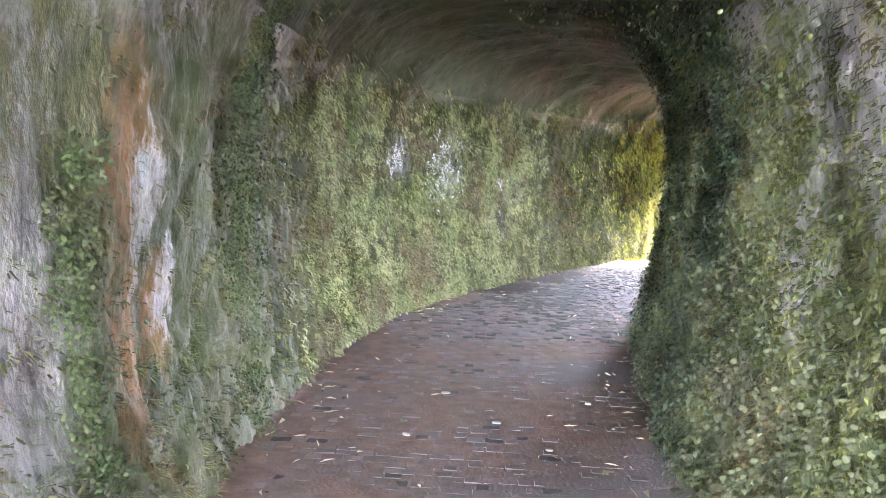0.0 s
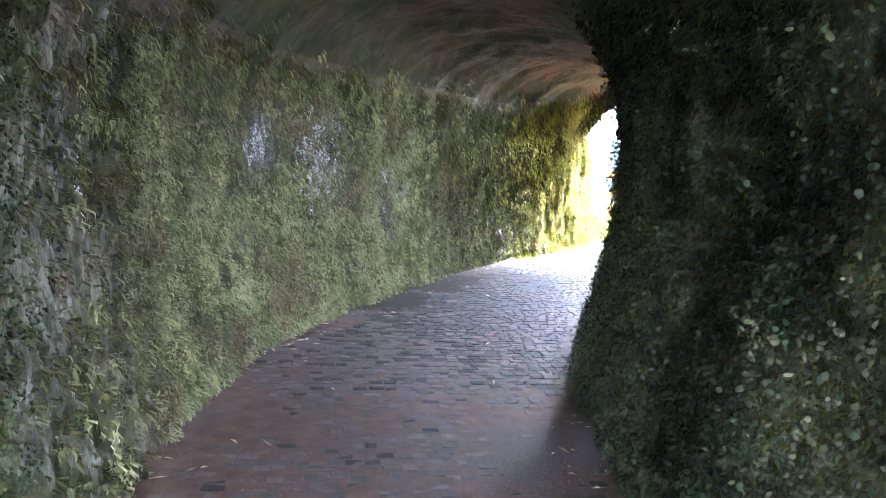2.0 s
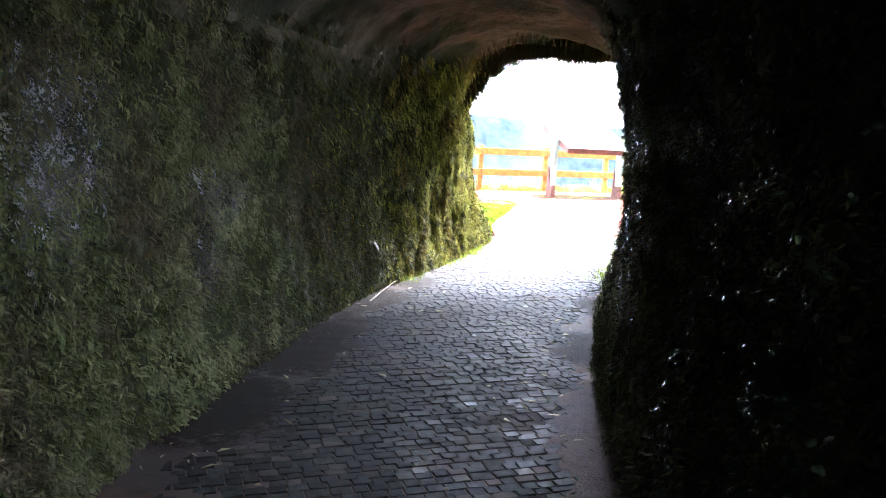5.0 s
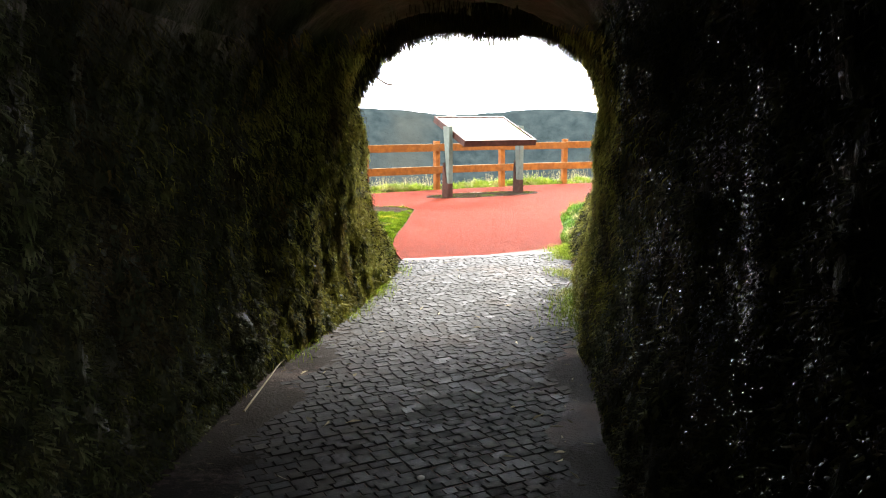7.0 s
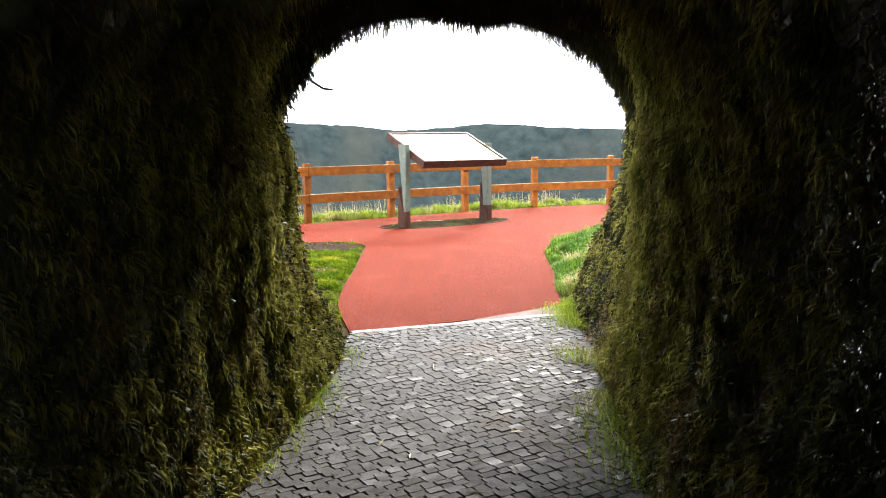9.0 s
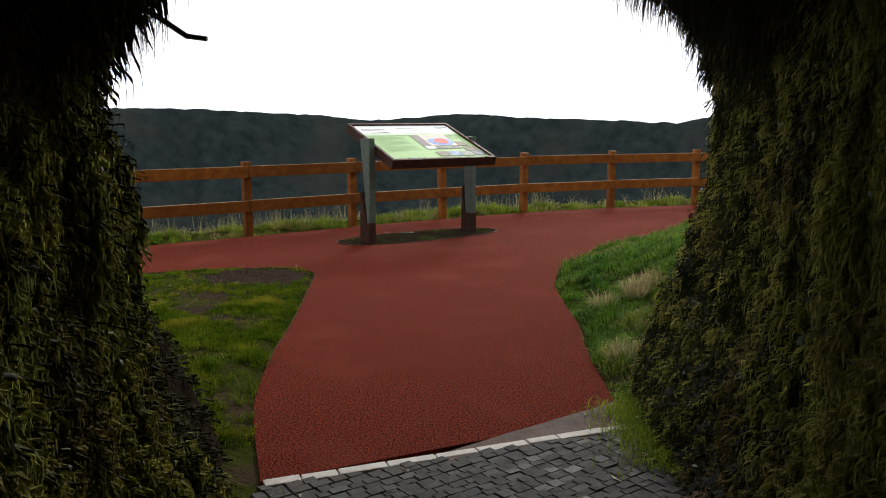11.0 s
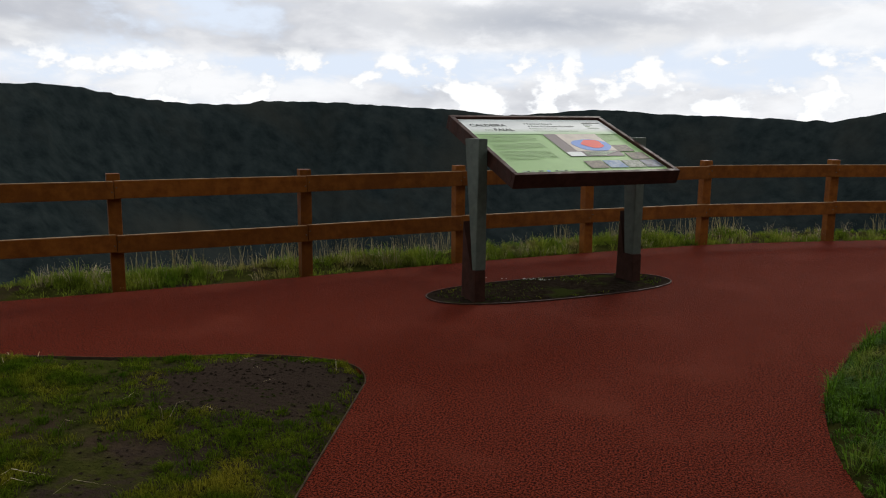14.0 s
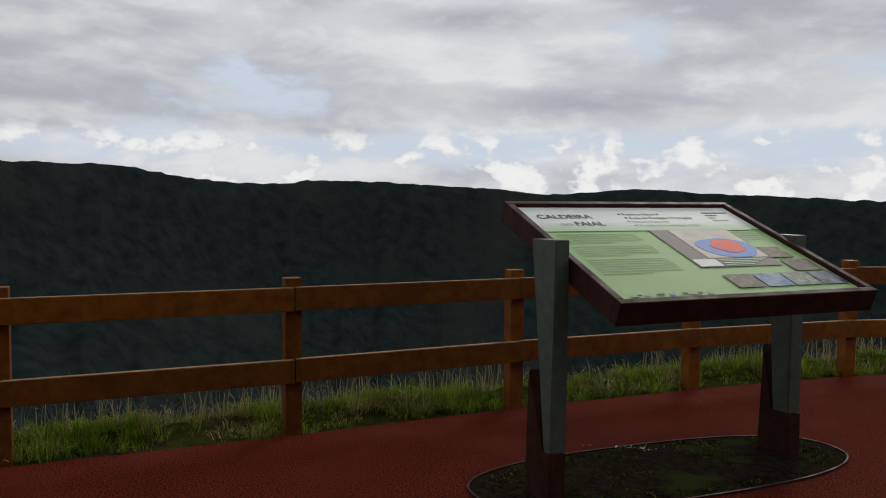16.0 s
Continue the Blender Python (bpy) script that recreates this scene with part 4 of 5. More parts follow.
# oval bed of bare soil that the lectern stands in
def island():
    bed = tagged(new("soil_bed"), "oval bed of bare soil with sparse weeds in the red path", "soil bed")
    bed.matrix_basis = pose(-0.85, 8.43, 0, 0, 0, 36)
    bm = bmesh.new()
    ring = []
    n = 64
    for k, (s, z) in enumerate(((1.0, 0.004), (0.93, 0.006), (0.6, 0.018), (0.3, 0.022))):
        ring.append([])
        for i in range(n):
            a = i / n * 2 * math.pi
            ca, sa = math.cos(a), math.sin(a)
            x = 1.29 * math.copysign(abs(ca) ** 0.8, ca) * s
            y = 0.46 * math.copysign(abs(sa) ** 0.8, sa) * s
            ring[-1].append(bm.verts.new((x, y, z + random.uniform(-0.004, 0.006) * (k > 0))))
    for a, b in zip(ring[:-1], ring[1:]):
        for i in range(n):
            bm.faces.new((a[i], a[(i + 1) % n], b[(i + 1) % n], b[i]))
    bm.faces.new(ring[-1])
    part("soil", bm, M["soil"], bed, smooth=True)
    bm = bmesh.new()
    prof = ((1.008, -0.03), (1.008, 0.012), (1.0, 0.012), (1.0, -0.03))
    rr = []
    for s, z in prof:
        rr.append([])
        for i in range(n):
            a = i / n * 2 * math.pi
            ca, sa = math.cos(a), math.sin(a)
            rr[-1].append(bm.verts.new((1.29 * math.copysign(abs(ca) ** 0.8, ca) * s, 0.46 * math.copysign(abs(sa) ** 0.8, sa) * s * (1 if s == 1 else 1.02), z)))
    for a, b in zip(rr[:-1], rr[1:]):
        for i in range(n):
            bm.faces.new((a[i], a[(i + 1) % n], b[(i + 1) % n], b[i]))
    part("edging", bm, M["brown"], bed, "thin dark edging strip")


island()


# ---------------------------------------------------------------- low stone bench and the green board behind it
def bench():
    b = tagged(new("stone_bench"), "low mossy stone bench with whitewashed course and reddish plank seat", "bench")
    b.matrix_basis = pose(4.05, 10.42, -0.06, 0, 0, 14)
    r = random.Random(4)
    for k in range(5):
        for j in range(2):
            bm = bmesh.new()
            x0 = k * 0.42 + 0.03
            box(bm, x0, 0.03 + j * 0.30, -0.1, x0 + 0.40 + r.uniform(-0.02, 0.012), 0.31 + j * 0.30, 0.355 + r.uniform(-0.008, 0.003), 0.025)
            for v in bm.verts:
                v.co += Vector((r.uniform(-0.008, 0.008), r.uniform(-0.012, 0.012), 0))
            part("stone", bm, M["dark_stone"], b)
    bm = bmesh.new()
    box(bm, 0.0, 0.0, 0.36, 2.16, 0.66, 0.44, 0.012)
    part("white_course", bm, M["white_stone"], b, "whitewashed flaking course")
    bm = bmesh.new()
    box(bm, 0.02, 0.02, 0.442, 2.14, 0.64, 0.492, 0.006)
    part("bearer", bm, M["timber"], b)
    for j in range(5):
        bm = bmesh.new()
        box(bm, -0.03, -0.02 + j * 0.142, 0.494, 2.19, 0.115 + j * 0.142, 0.522, 0.005)
        part("seat_plank", bm, M["plank"], b)


bench()


def board():
    b = tagged(new("notice_board"), "green printed notice board with a dark photograph and white foot strip", "notice board")
    b.matrix_basis = pose(5.03, 11.6, -0.1, 0, 0, 4)
    bm = bmesh.new()
    box(bm, 0, 0, 0.64, 1.25, 0.025, 1.44, 0.004)
    part("panel", bm, M["board_green"], b)
    for x in (0.12, 1.05):
        bm = bmesh.new()
        box(bm, x, 0.03, -0.1, x + 0.09, 0.12, 1.40, 0.006)
        part("post", bm, M["timber"], b)

    def slab(name, x0, z0, x1, z1, mt, d=0.004):
        bm = bmesh.new()
        box(bm, x0, -d, z0, x1, 0.002, z1)
        part(name, bm, mt, b)
    slab("foot_strip", 0.012, 0.648, 1.238, 0.735, M["print_white"])
    slab("border", 0.0, 0.642, 0.012, 1.438, M["print_white"], 0.003)
    slab("border", 0.0, 1.428, 1.25, 1.438, M["print_white"], 0.0035)
    slab("rule", 0.03, 1.20, 1.22, 1.208, M["print_palegreen"])
    slab("photo_border", 0.05, 0.90, 0.39, 1.17, M["print_white"], 0.003)
    slab("photo", 0.065, 0.915, 0.375, 1.155, M["ink"], 0.005)
    slab("mark", 0.06, 1.29, 0.10, 1.37, M["print_sand"])
    slab("mark", 0.80, 1.29, 0.85, 1.37, M["print_sand"])
    for x0, x1, z in ((0.24, 0.30, 1.355), (0.38, 0.50, 1.365), (0.38, 0.50, 1.325), (0.57, 0.64, 1.355), (0.36, 0.53, 1.28)):
        slab("text_bar", x0, z, x1, z + 0.018, M["print_white" if z > 1.3 else "print_palegreen"])
    for k in range(11):
        slab("text_bar", 0.44, 1.15 - k * 0.035, 0.80 if k % 4 != 3 else 0.62, 1.157 - k * 0.035, M["print_palegreen"])
        slab("text_bar", 0.86, 1.15 - k * 0.035, 1.20 if k % 5 != 4 else 1.0, 1.157 - k * 0.035, M["print_palegreen"])
    for x in (0.05, 0.075, 0.12, 0.2):
        slab("mark", x, 0.675, x + 0.016, 0.71, M["ink"])


board()

# stone threshold between cobbles and the red path
TH0, TH1 = np.array((-1.0, 0.17)), np.array((0.80, 0.92))


def threshold():
    k = tagged(new("threshold"), "row of pale edge stones between the cobbles and the red path", "edge stones", kind="structure")
    d = TH1 - TH0
    L = np.linalg.norm(d)
    yaw = math.degrees(math.atan2(d[1], d[0]))
    k.matrix_basis = pose(TH0[0], TH0[1], 0, 0, 0, yaw)
    x = 0.0
    while x < L:
        w_ = random.uniform(0.16, 0.3)
        bm = bmesh.new()
        box(bm, x + 0.003, -0.035 + random.uniform(-0.006, 0.006), -0.05, min(x + w_, L) - 0.003, 0.03, 0.012 + random.uniform(-0.004, 0.004), 0.008)
        part("edge_stone", bm, M["kerb"], k)
        x += w_


threshold()

# ---------------------------------------------------------------- growth on the tunnel walls
def pick_on_walls(count, weight):
    """Random places on the bore, chosen by a weight for each of its cells."""
    g = grid
    cell = np.linalg.norm(np.cross(g[1:, :-1] - g[:-1, :-1], g[:-1, 1:] - g[:-1, :-1]), axis=2)
    cen = (g[1:, 1:] + g[:-1, :-1]) / 2
    wgt = cell.ravel() * weight(cen.reshape(-1, 3))
    k = rng.choice(len(wgt), count, p=wgt / wgt.sum())
    i, j = k // (NP - 1), k % (NP - 1)
    a, b = rng.random(count)[:, None], rng.random(count)[:, None]
    p = (g[i, j] * (1 - a) + g[i + 1, j] * a) * (1 - b) + (g[i, j + 1] * (1 - a) + g[i + 1, j + 1] * a) * b
    n = N.reshape(NS, NP, 3)[i, j]
    return p, n


def bunches(count, per, weight, reach):
    """Places gathered in rounded bunches that bulge from the wall."""
    c, cn = pick_on_walls(count, weight)
    c, cn = np.repeat(c, per, 0), np.repeat(cn, per, 0)
    d = rng.normal(0, 1, c.shape)
    d /= np.linalg.norm(d, axis=1, keepdims=True)
    d += cn * np.maximum(0, -2 * (d * cn).sum(1))[:, None]
    r_ = np.repeat(rng.uniform(0.55, 1.3, count), per)[:, None] * reach
    return c + d * r_ * [1, 1, 1.35], cn * 0.4 + d * 0.6


def tufts(name, p, n, length, width, out, material, label, cat, droop=1.0):
    """Hanging wedge-shaped tufts: three-sided, thick at the root, with the tip down and away from the wall."""
    c = len(p)
    side = np.cross(n, np.array([0, 0, 1.0]))
    side /= np.linalg.norm(side, axis=1, keepdims=True) + 1e-6
    lgt = length[:, None]
    wd = width[:, None]
    jit = rng.normal(0, 0.25, (c, 3))
    down = np.array([0, 0, -1.0]) * droop + jit * 0.6
    root = p - n * 0.012
    a = root + side * wd * 0.5
    b = root - side * wd * 0.5
    m1 = p + n * out[:, None] + down * lgt * 0.35
    m2 = m1 + side * wd * 0.32 + down * lgt * 0.15
    m3 = m1 - side * wd * 0.32 + down * lgt * 0.1
    tip = p + n * out[:, None] * 0.7 + down * lgt
    v = np.stack([a, b, m1, m2, m3, tip], 1).reshape(-1, 3)
    base = np.arange(c)[:, None] * 6
    f = np.array([[0, 3, 2], [0, 2, 1], [1, 2, 4], [2, 3, 5], [2, 5, 4]])
    faces = (base[:, None, :] + f[None]).reshape(-1, 3)
    return tagged(from_arrays(name, v, faces, material, smooth=False), label, cat, kind="stuff")


def leaves(name, p, n, size, material, label, cat):
    """Small rounded leaves that stand off the wall and nod downwards."""
    c = len(p)
    side = np.cross(n, np.array([0, 0, 1.0])) + rng.normal(0, 0.35, (c, 3))
    side /= np.linalg.norm(side, axis=1, keepdims=True) + 1e-6
    axis = np.array([0, 0, -1.0]) * 0.8 + n * rng.uniform(0.1, 0.9, c)[:, None] + rng.normal(0, 0.3, (c, 3))
    axis /= np.linalg.norm(axis, axis=1, keepdims=True)
    s = size[:, None]
    o = p + n * rng.uniform(0.0, 0.035, c)[:, None]
    bend = n * s * 0.22
    shape = [(0, 0, -0.3), (0.36, 0.28, 0.3), (0.44, 0.62, 0.1), (0.0, 1.0, -0.5), (-0.44, 0.62, 0.1), (-0.36, 0.28, 0.3), (0, 0.5, 0.9)]
    v = np.stack([o + side * s * x + axis * s * y + bend * z for x, y, z in shape], 1).reshape(-1, 3)
    f = np.array([[0, 1, 6], [1, 2, 6], [2, 3, 6], [3, 4, 6], [4, 5, 6], [5, 0, 6]])
    faces = (np.arange(c)[:, None, None] * 7 + f[None]).reshape(-1, 3)
    return tagged(from_arrays(name, v, faces, material), label, cat, kind="stuff")


def side_of(q):
    """-1 on the left wall, 1 on the right wall, by the middle line of the bore."""
    s = np.zeros(len(q))
    best = np.full(len(q), 1e9)
    for i in range(0, NS, 16):
        d = np.hypot(q[:, 0] - mid[i, 0], q[:, 1] - mid[i, 1])
        sg = (q[:, 0] - mid[i, 0]) * across[i, 0] + (q[:, 1] - mid[i, 1]) * across[i, 1]
        k = d < best
        s[k] = np.sign(sg[k])
        best[k] = d[k]
    return s


def seep_left(q):
    """Bare wet patches on the outer wall of the bend."""
    left = np.zeros(len(q))
    for x0, y0, z0, r0, h0 in ((-0.73, -8.2, 1.28, 0.28, 0.28), (-0.56, -9.08, 1.32, 0.18, 0.2), (-0.89, -7.05, 0.72, 0.08, 0.24), (-0.92, -6.7, 1.0, 0.25, 0.1), (-0.95, -6.55, 1.72, 0.07, 0.08)):
        left += np.exp(-((q[:, 0] - x0) ** 2 + (q[:, 1] - y0) ** 2) / r0 ** 2 - (q[:, 2] - z0) ** 2 / h0 ** 2)
    return np.clip(left, 0, 1)


def w_moss(q):
    patch = sstep(0.40, 0.56, fbm(q * [1.6, 1.6, 0.7], 3, 61))
    top = 1 - sstep(1.65, 2.12, q[:, 2] + 0.35 * (fbm(q * 3.0, 2, 67) - 0.5))
    out = sstep(-7.5, -3.5, q[:, 1])
    start = sstep(-12.6, -11.2, q[:, 1])
    return (1 - sstep(-1.1, -0.4, q[:, 1])) * (1 - 0.93 * seep_left(q)) * top * (1 - 0.75 * sstep(-3.0, -1.0, q[:, 1])) * (0.30 + 0.70 * np.maximum(patch, out * 0.9)) * (0.08 + 0.30 * (1 - sstep(0.5, 1.1, q[:, 2])) * (1 - start) + 0.92 * start)


def w_leaf(q):
    sd = side_of(q)
    patch = sstep(0.42, 0.58, fbm(q * [1.3, 1.3, 0.6], 3, 71))
    right = (sd > 0) * sstep(-8.2, -9.6, q[:, 1]) * (0.35 + 0.65 * patch) * (1 - 0.75 * sstep(0.9, 1.9, q[:, 2])) * (1 - 0.8 * sstep(-10.7, -11.5, q[:, 1]) * sstep(0.35, 1.0, q[:, 2]))
    return right + 0.012 * (1 - sstep(1.6, 1.9, q[:, 2]))


def w_ivy(q):
    """Dark ivy on the inner wall, thickest in a hoop where the bore begins to bend, and past it standing for shade."""
    right = np.exp(-((q[:, 0] - 2.75) ** 2 + (q[:, 1] + 10.5) ** 2) / 0.20) + 0.45 * sstep(-10.4, -9.6, q[:, 1]) * sstep(-7.6, -8.8, q[:, 1])
    return (side_of(q) > 0) * right * (1 - sstep(1.9, 2.25, q[:, 2]))


def w_strips(q):
    """Two hanging strips of leaves on the outer wall."""
    hoop = np.exp(-((q[:, 0] - 1.12) ** 2 + (q[:, 1] + 12.0) ** 2) / 0.03) * (0.3 + 0.7 * sstep(0.3, 1.2, q[:, 2])) * (1 - sstep(1.9, 2.25, q[:, 2]))
    short = 0.5 * np.exp(-((q[:, 0] - 2.0) ** 2 + (q[:, 1] + 13.2) ** 2) / 0.008) * (1 - sstep(1.2, 1.45, q[:, 2]))
    w_ = hoop + short
    return (side_of(q) < 0) * w_ * (w_ > 0.06)


def w_wet(q):
    """Seeping patches: where water runs down the inner wall of the bend, and small ones opposite."""
    sd = side_of(q)
    seep = sstep(0.50, 0.62, fbm(q * [2.6, 2.6, 0.5], 3, 77))
    right = (sd > 0) * sstep(-9.0, -6.8, q[:, 1]) * sstep(-4.0, -5.4, q[:, 1]) * sstep(0.35, 1.0, q[:, 2]) * (1 - sstep(1.95, 2.2, q[:, 2])) * (0.15 + 0.85 * seep)
    left = seep_left(q)
    return right + (sd < 0) * left * 1.5


p, n = pick_on_walls(70000, w_moss)
pb, nb = bunches(7500, 14, lambda q: w_moss(q) * (1 - 0.6 * sstep(1.0, 1.6, q[:, 2])), 0.032)
p, n = np.vstack([p, pb]), np.vstack([n, nb])
L_ = rng.uniform(0.020, 0.062, len(p)) * (0.45 + 0.55 * sstep(-12.6, -11.4, p[:, 1])) * (0.7 + 0.8 * sstep(-6, -2, p[:, 1]))
tufts("moss", p, n, L_, rng.uniform(0.009, 0.022, len(p)) * (0.5 + 0.5 * sstep(-12.6, -11.4, p[:, 1])), rng.uniform(0.004, 0.026, len(p)), M["moss"], "olive green hanging moss on the tunnel wall", "moss")
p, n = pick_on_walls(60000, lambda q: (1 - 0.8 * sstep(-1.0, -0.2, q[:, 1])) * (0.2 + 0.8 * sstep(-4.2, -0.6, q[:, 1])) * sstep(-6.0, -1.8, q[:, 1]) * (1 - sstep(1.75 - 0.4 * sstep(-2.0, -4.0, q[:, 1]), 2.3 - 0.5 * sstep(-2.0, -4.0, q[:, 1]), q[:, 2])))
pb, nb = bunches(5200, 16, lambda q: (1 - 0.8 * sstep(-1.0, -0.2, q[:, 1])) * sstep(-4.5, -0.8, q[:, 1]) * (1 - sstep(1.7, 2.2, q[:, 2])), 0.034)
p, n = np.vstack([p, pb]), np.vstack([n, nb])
tufts("moss", p, n, rng.uniform(0.025, 0.10, len(p)), rng.uniform(0.007, 0.018, len(p)), rng.uniform(0.006, 0.034, len(p)), M["mouth_moss"], "yellow-green moss strands on the wall near the mouth, daylight partly painted in", "moss")
def w_pale(q):
    return (1 - 0.93 * seep_left(q)) * (side_of(q) < 0) * sstep(-11.6, -10.2, q[:, 1]) * sstep(-5.6, -6.8, q[:, 1]) * (0.35 + 0.65 * sstep(0.40, 0.56, fbm(q * [2.1, 2.1, 0.6], 3, 65))) * (1 - sstep(1.55, 2.05, q[:, 2] + 0.35 * (fbm(q * 3.0, 2, 67) - 0.5)))


p, n = pick_on_walls(14000, w_pale)
pb, nb = bunches(2600, 14, w_pale, 0.032)
p, n = np.vstack([p, pb]), np.vstack([n, nb])
tufts("moss", p, n, rng.uniform(0.020, 0.060, len(p)), rng.uniform(0.009, 0.022, len(p)), rng.uniform(0.006, 0.032, len(p)), M["pale_moss"], "olive moss on the outer wall of the bend, paled to stand for light", "moss")
p, n = pick_on_walls(24000, w_leaf)
leaves("wall_plants", p + n * rng.uniform(0.0, 0.045, len(p))[:, None], n, rng.uniform(0.012, 0.031, len(p)), M["leaf"], "rounded grey-green leaves hanging in scales on the tunnel wall", "wall plants")
p, n = pick_on_walls(22000, w_ivy)
leaves("ivy", p + n * rng.uniform(0.0, 0.045, len(p))[:, None], n, rng.uniform(0.011, 0.028, len(p)), M["ivy"], "dark green ivy hanging in hoops on the tunnel wall, also carrying its shade", "ivy")
p, n = bunches(520, 36, w_strips, 0.034)
leaves("wall_plants", p, n, rng.uniform(0.008, 0.020, len(p)), M["strip_leaf"], "hanging strips of small green leaves on the tunnel wall", "wall plants")
p, n = pick_on_walls(34000, w_wet)
leaves("wet_leaves", p + n * 0.012, n, rng.uniform(0.006, 0.014, len(p)), M["wet"], "small dripping wet leaves that glint on the tunnel wall", "wall plants")

# shaggy fringe round the mouth
ring = grid[NS - 52:NS - 1].reshape(-1, 3)
rn = N.reshape(NS, NP, 3)[NS - 52:NS - 1].reshape(-1, 3)
k = rng.choice(len(ring), 14000)
clump = sstep(0.45, 0.62, fbm(ring[k] * [3.1, 3.1, 2], 2, 83))
hang = sstep(1.5, 2.1, ring[k][:, 2])
roots = ring[k] + rng.normal(0, 0.022, (len(k), 3)) * [1, 1, 0.4]
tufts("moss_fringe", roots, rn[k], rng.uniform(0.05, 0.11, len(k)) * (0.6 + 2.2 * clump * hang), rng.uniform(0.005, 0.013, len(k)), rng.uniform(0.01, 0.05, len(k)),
      M["shade_moss"], "shaggy moss and rootlets hanging round the tunnel mouth, backlit shade in their colour", "moss")


# a few long clumps of roots hanging from the lip, and shade-coloured moss on the roof just inside
lip = grid[NS - 28:NS - 1]
for share in (0.33, 0.36, 0.44, 0.585, 0.60, 0.615, 0.66, 0.71, 0.73):
    j = int(share * NP)
    c0 = lip[rng.integers(0, 24), j]
    num = 170
    pp = c0 + rng.normal(0, 1, (num, 3)) * [0.05, 0.08, 0.012]
    nn = np.tile(N.reshape(NS, NP, 3)[NS - 16, j], (num, 1))
    tufts("root_clump", pp, nn, rng.uniform(0.10, 0.34, num) * np.exp(-((pp[:, 0] - c0[0]) / 0.075) ** 2), rng.uniform(0.004, 0.009, num), rng.uniform(0.005, 0.03, num), M["shade_moss"],
          "clump of rootlets hanging from the lip of the tunnel, backlit shade in its colour", "roots")
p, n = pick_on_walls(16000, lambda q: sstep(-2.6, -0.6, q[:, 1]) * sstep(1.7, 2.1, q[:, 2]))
tufts("moss", p, n, rng.uniform(0.04, 0.10, len(p)), rng.uniform(0.006, 0.014, len(p)), rng.uniform(0.01, 0.04, len(p)), M["shade_moss"], "moss hanging from the tunnel roof near the mouth, coloured as in shade", "moss")


# outer ends of the walls, their backlit shade carried by the moss colour
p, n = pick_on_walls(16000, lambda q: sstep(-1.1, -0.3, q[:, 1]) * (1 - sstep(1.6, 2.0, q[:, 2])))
tufts("moss", p, n, rng.uniform(0.03, 0.10, len(p)), rng.uniform(0.007, 0.018, len(p)), rng.uniform(0.006, 0.034, len(p)), M["shade_moss"], "brown-green moss on the outer end of the wall, backlit shade in its colour", "moss")


# mossy toe of the hillside beside the mouth, its dark colours standing for shade
def toe():
    nx, ny = 34, 40
    gx, gy = np.meshgrid(np.linspace(-3.6, -1.04, nx), np.linspace(-1.0, 1.75, ny))
    q = np.stack([gx.ravel(), gy.ravel(), 0 * gx.ravel()], 1)
    d = np.sqrt(((q[:, 0] + 2.5) / 1.35) ** 2 + ((q[:, 1] + 0.25) / 1.75) ** 2)
    q[:, 2] = 2.4 * np.maximum(0, 1 - d) ** 0.8 - 0.05 - 0.2 * np.maximum(0, d - 1) + (fbm(q * 4, 3, 91) - 0.5) * 0.22 * sstep(1.05, 0.75, d)
    idx = np.arange(nx * ny).reshape(ny, nx)
    f = np.stack([idx[:-1, :-1], idx[:-1, 1:], idx[1:, 1:], idx[1:, :-1]], 2).reshape(-1, 4)
    ob = from_arrays("wall_toe", q, f, M["soil"])
    tagged(ob, "mossy foot of the hillside beside the tunnel mouth", "hillside", kind="structure")
    g = q.reshape(ny, nx, 3)
    nn = np.cross(np.gradient(g, axis=1), np.gradient(g, axis=0))
    nn /= np.linalg.norm(nn, axis=2, keepdims=True)
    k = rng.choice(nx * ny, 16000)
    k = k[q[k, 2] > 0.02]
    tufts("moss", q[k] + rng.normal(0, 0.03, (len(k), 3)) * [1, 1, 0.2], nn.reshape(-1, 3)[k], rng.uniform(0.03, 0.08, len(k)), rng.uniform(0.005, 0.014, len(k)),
          rng.uniform(0.01, 0.04, len(k)), M["shade_moss"], "moss on the foot of the hillside, coloured as in shade", "moss")


toe()


def tube(name, pts, r0, r1, material, label, cat, seg=7):
    bm = bmesh.new()
    rows = []
    pts = [Vector(q) for q in pts]
    for i, q in enumerate(pts):
        t = (pts[min(i + 1, len(pts) - 1)] - pts[max(i - 1, 0)]).normalized()
        s = t.orthogonal().normalized()
        u = t.cross(s)
        r = r0 + (r1 - r0) * i / (len(pts) - 1)
        rows.append([bm.verts.new(q + (s * math.cos(a) + u * math.sin(a)) * r) for a in [k / seg * 2 * math.pi for k in range(seg)]])
    for a, b in zip(rows[:-1], rows[1:]):
        for k in range(seg):
            bm.faces.new((a[k], a[(k + 1) % seg], b[(k + 1) % seg], b[k]))
    bm.faces.new(rows[0][::-1])
    bm.faces.new(rows[-1])
    ob = new(name, fill(name, bm, material))
    return tagged(ob, label, cat)


tube("twig", [(-1.62, -0.34, 2.16), (-1.35, -0.33, 2.06), (-1.14, -0.34, 1.93), (-1.05, -0.35, 1.87), (-0.98, -0.35, 1.86)], 0.012, 0.009, M["wood"], "broken grey twig sticking out of the tunnel wall", "twig")


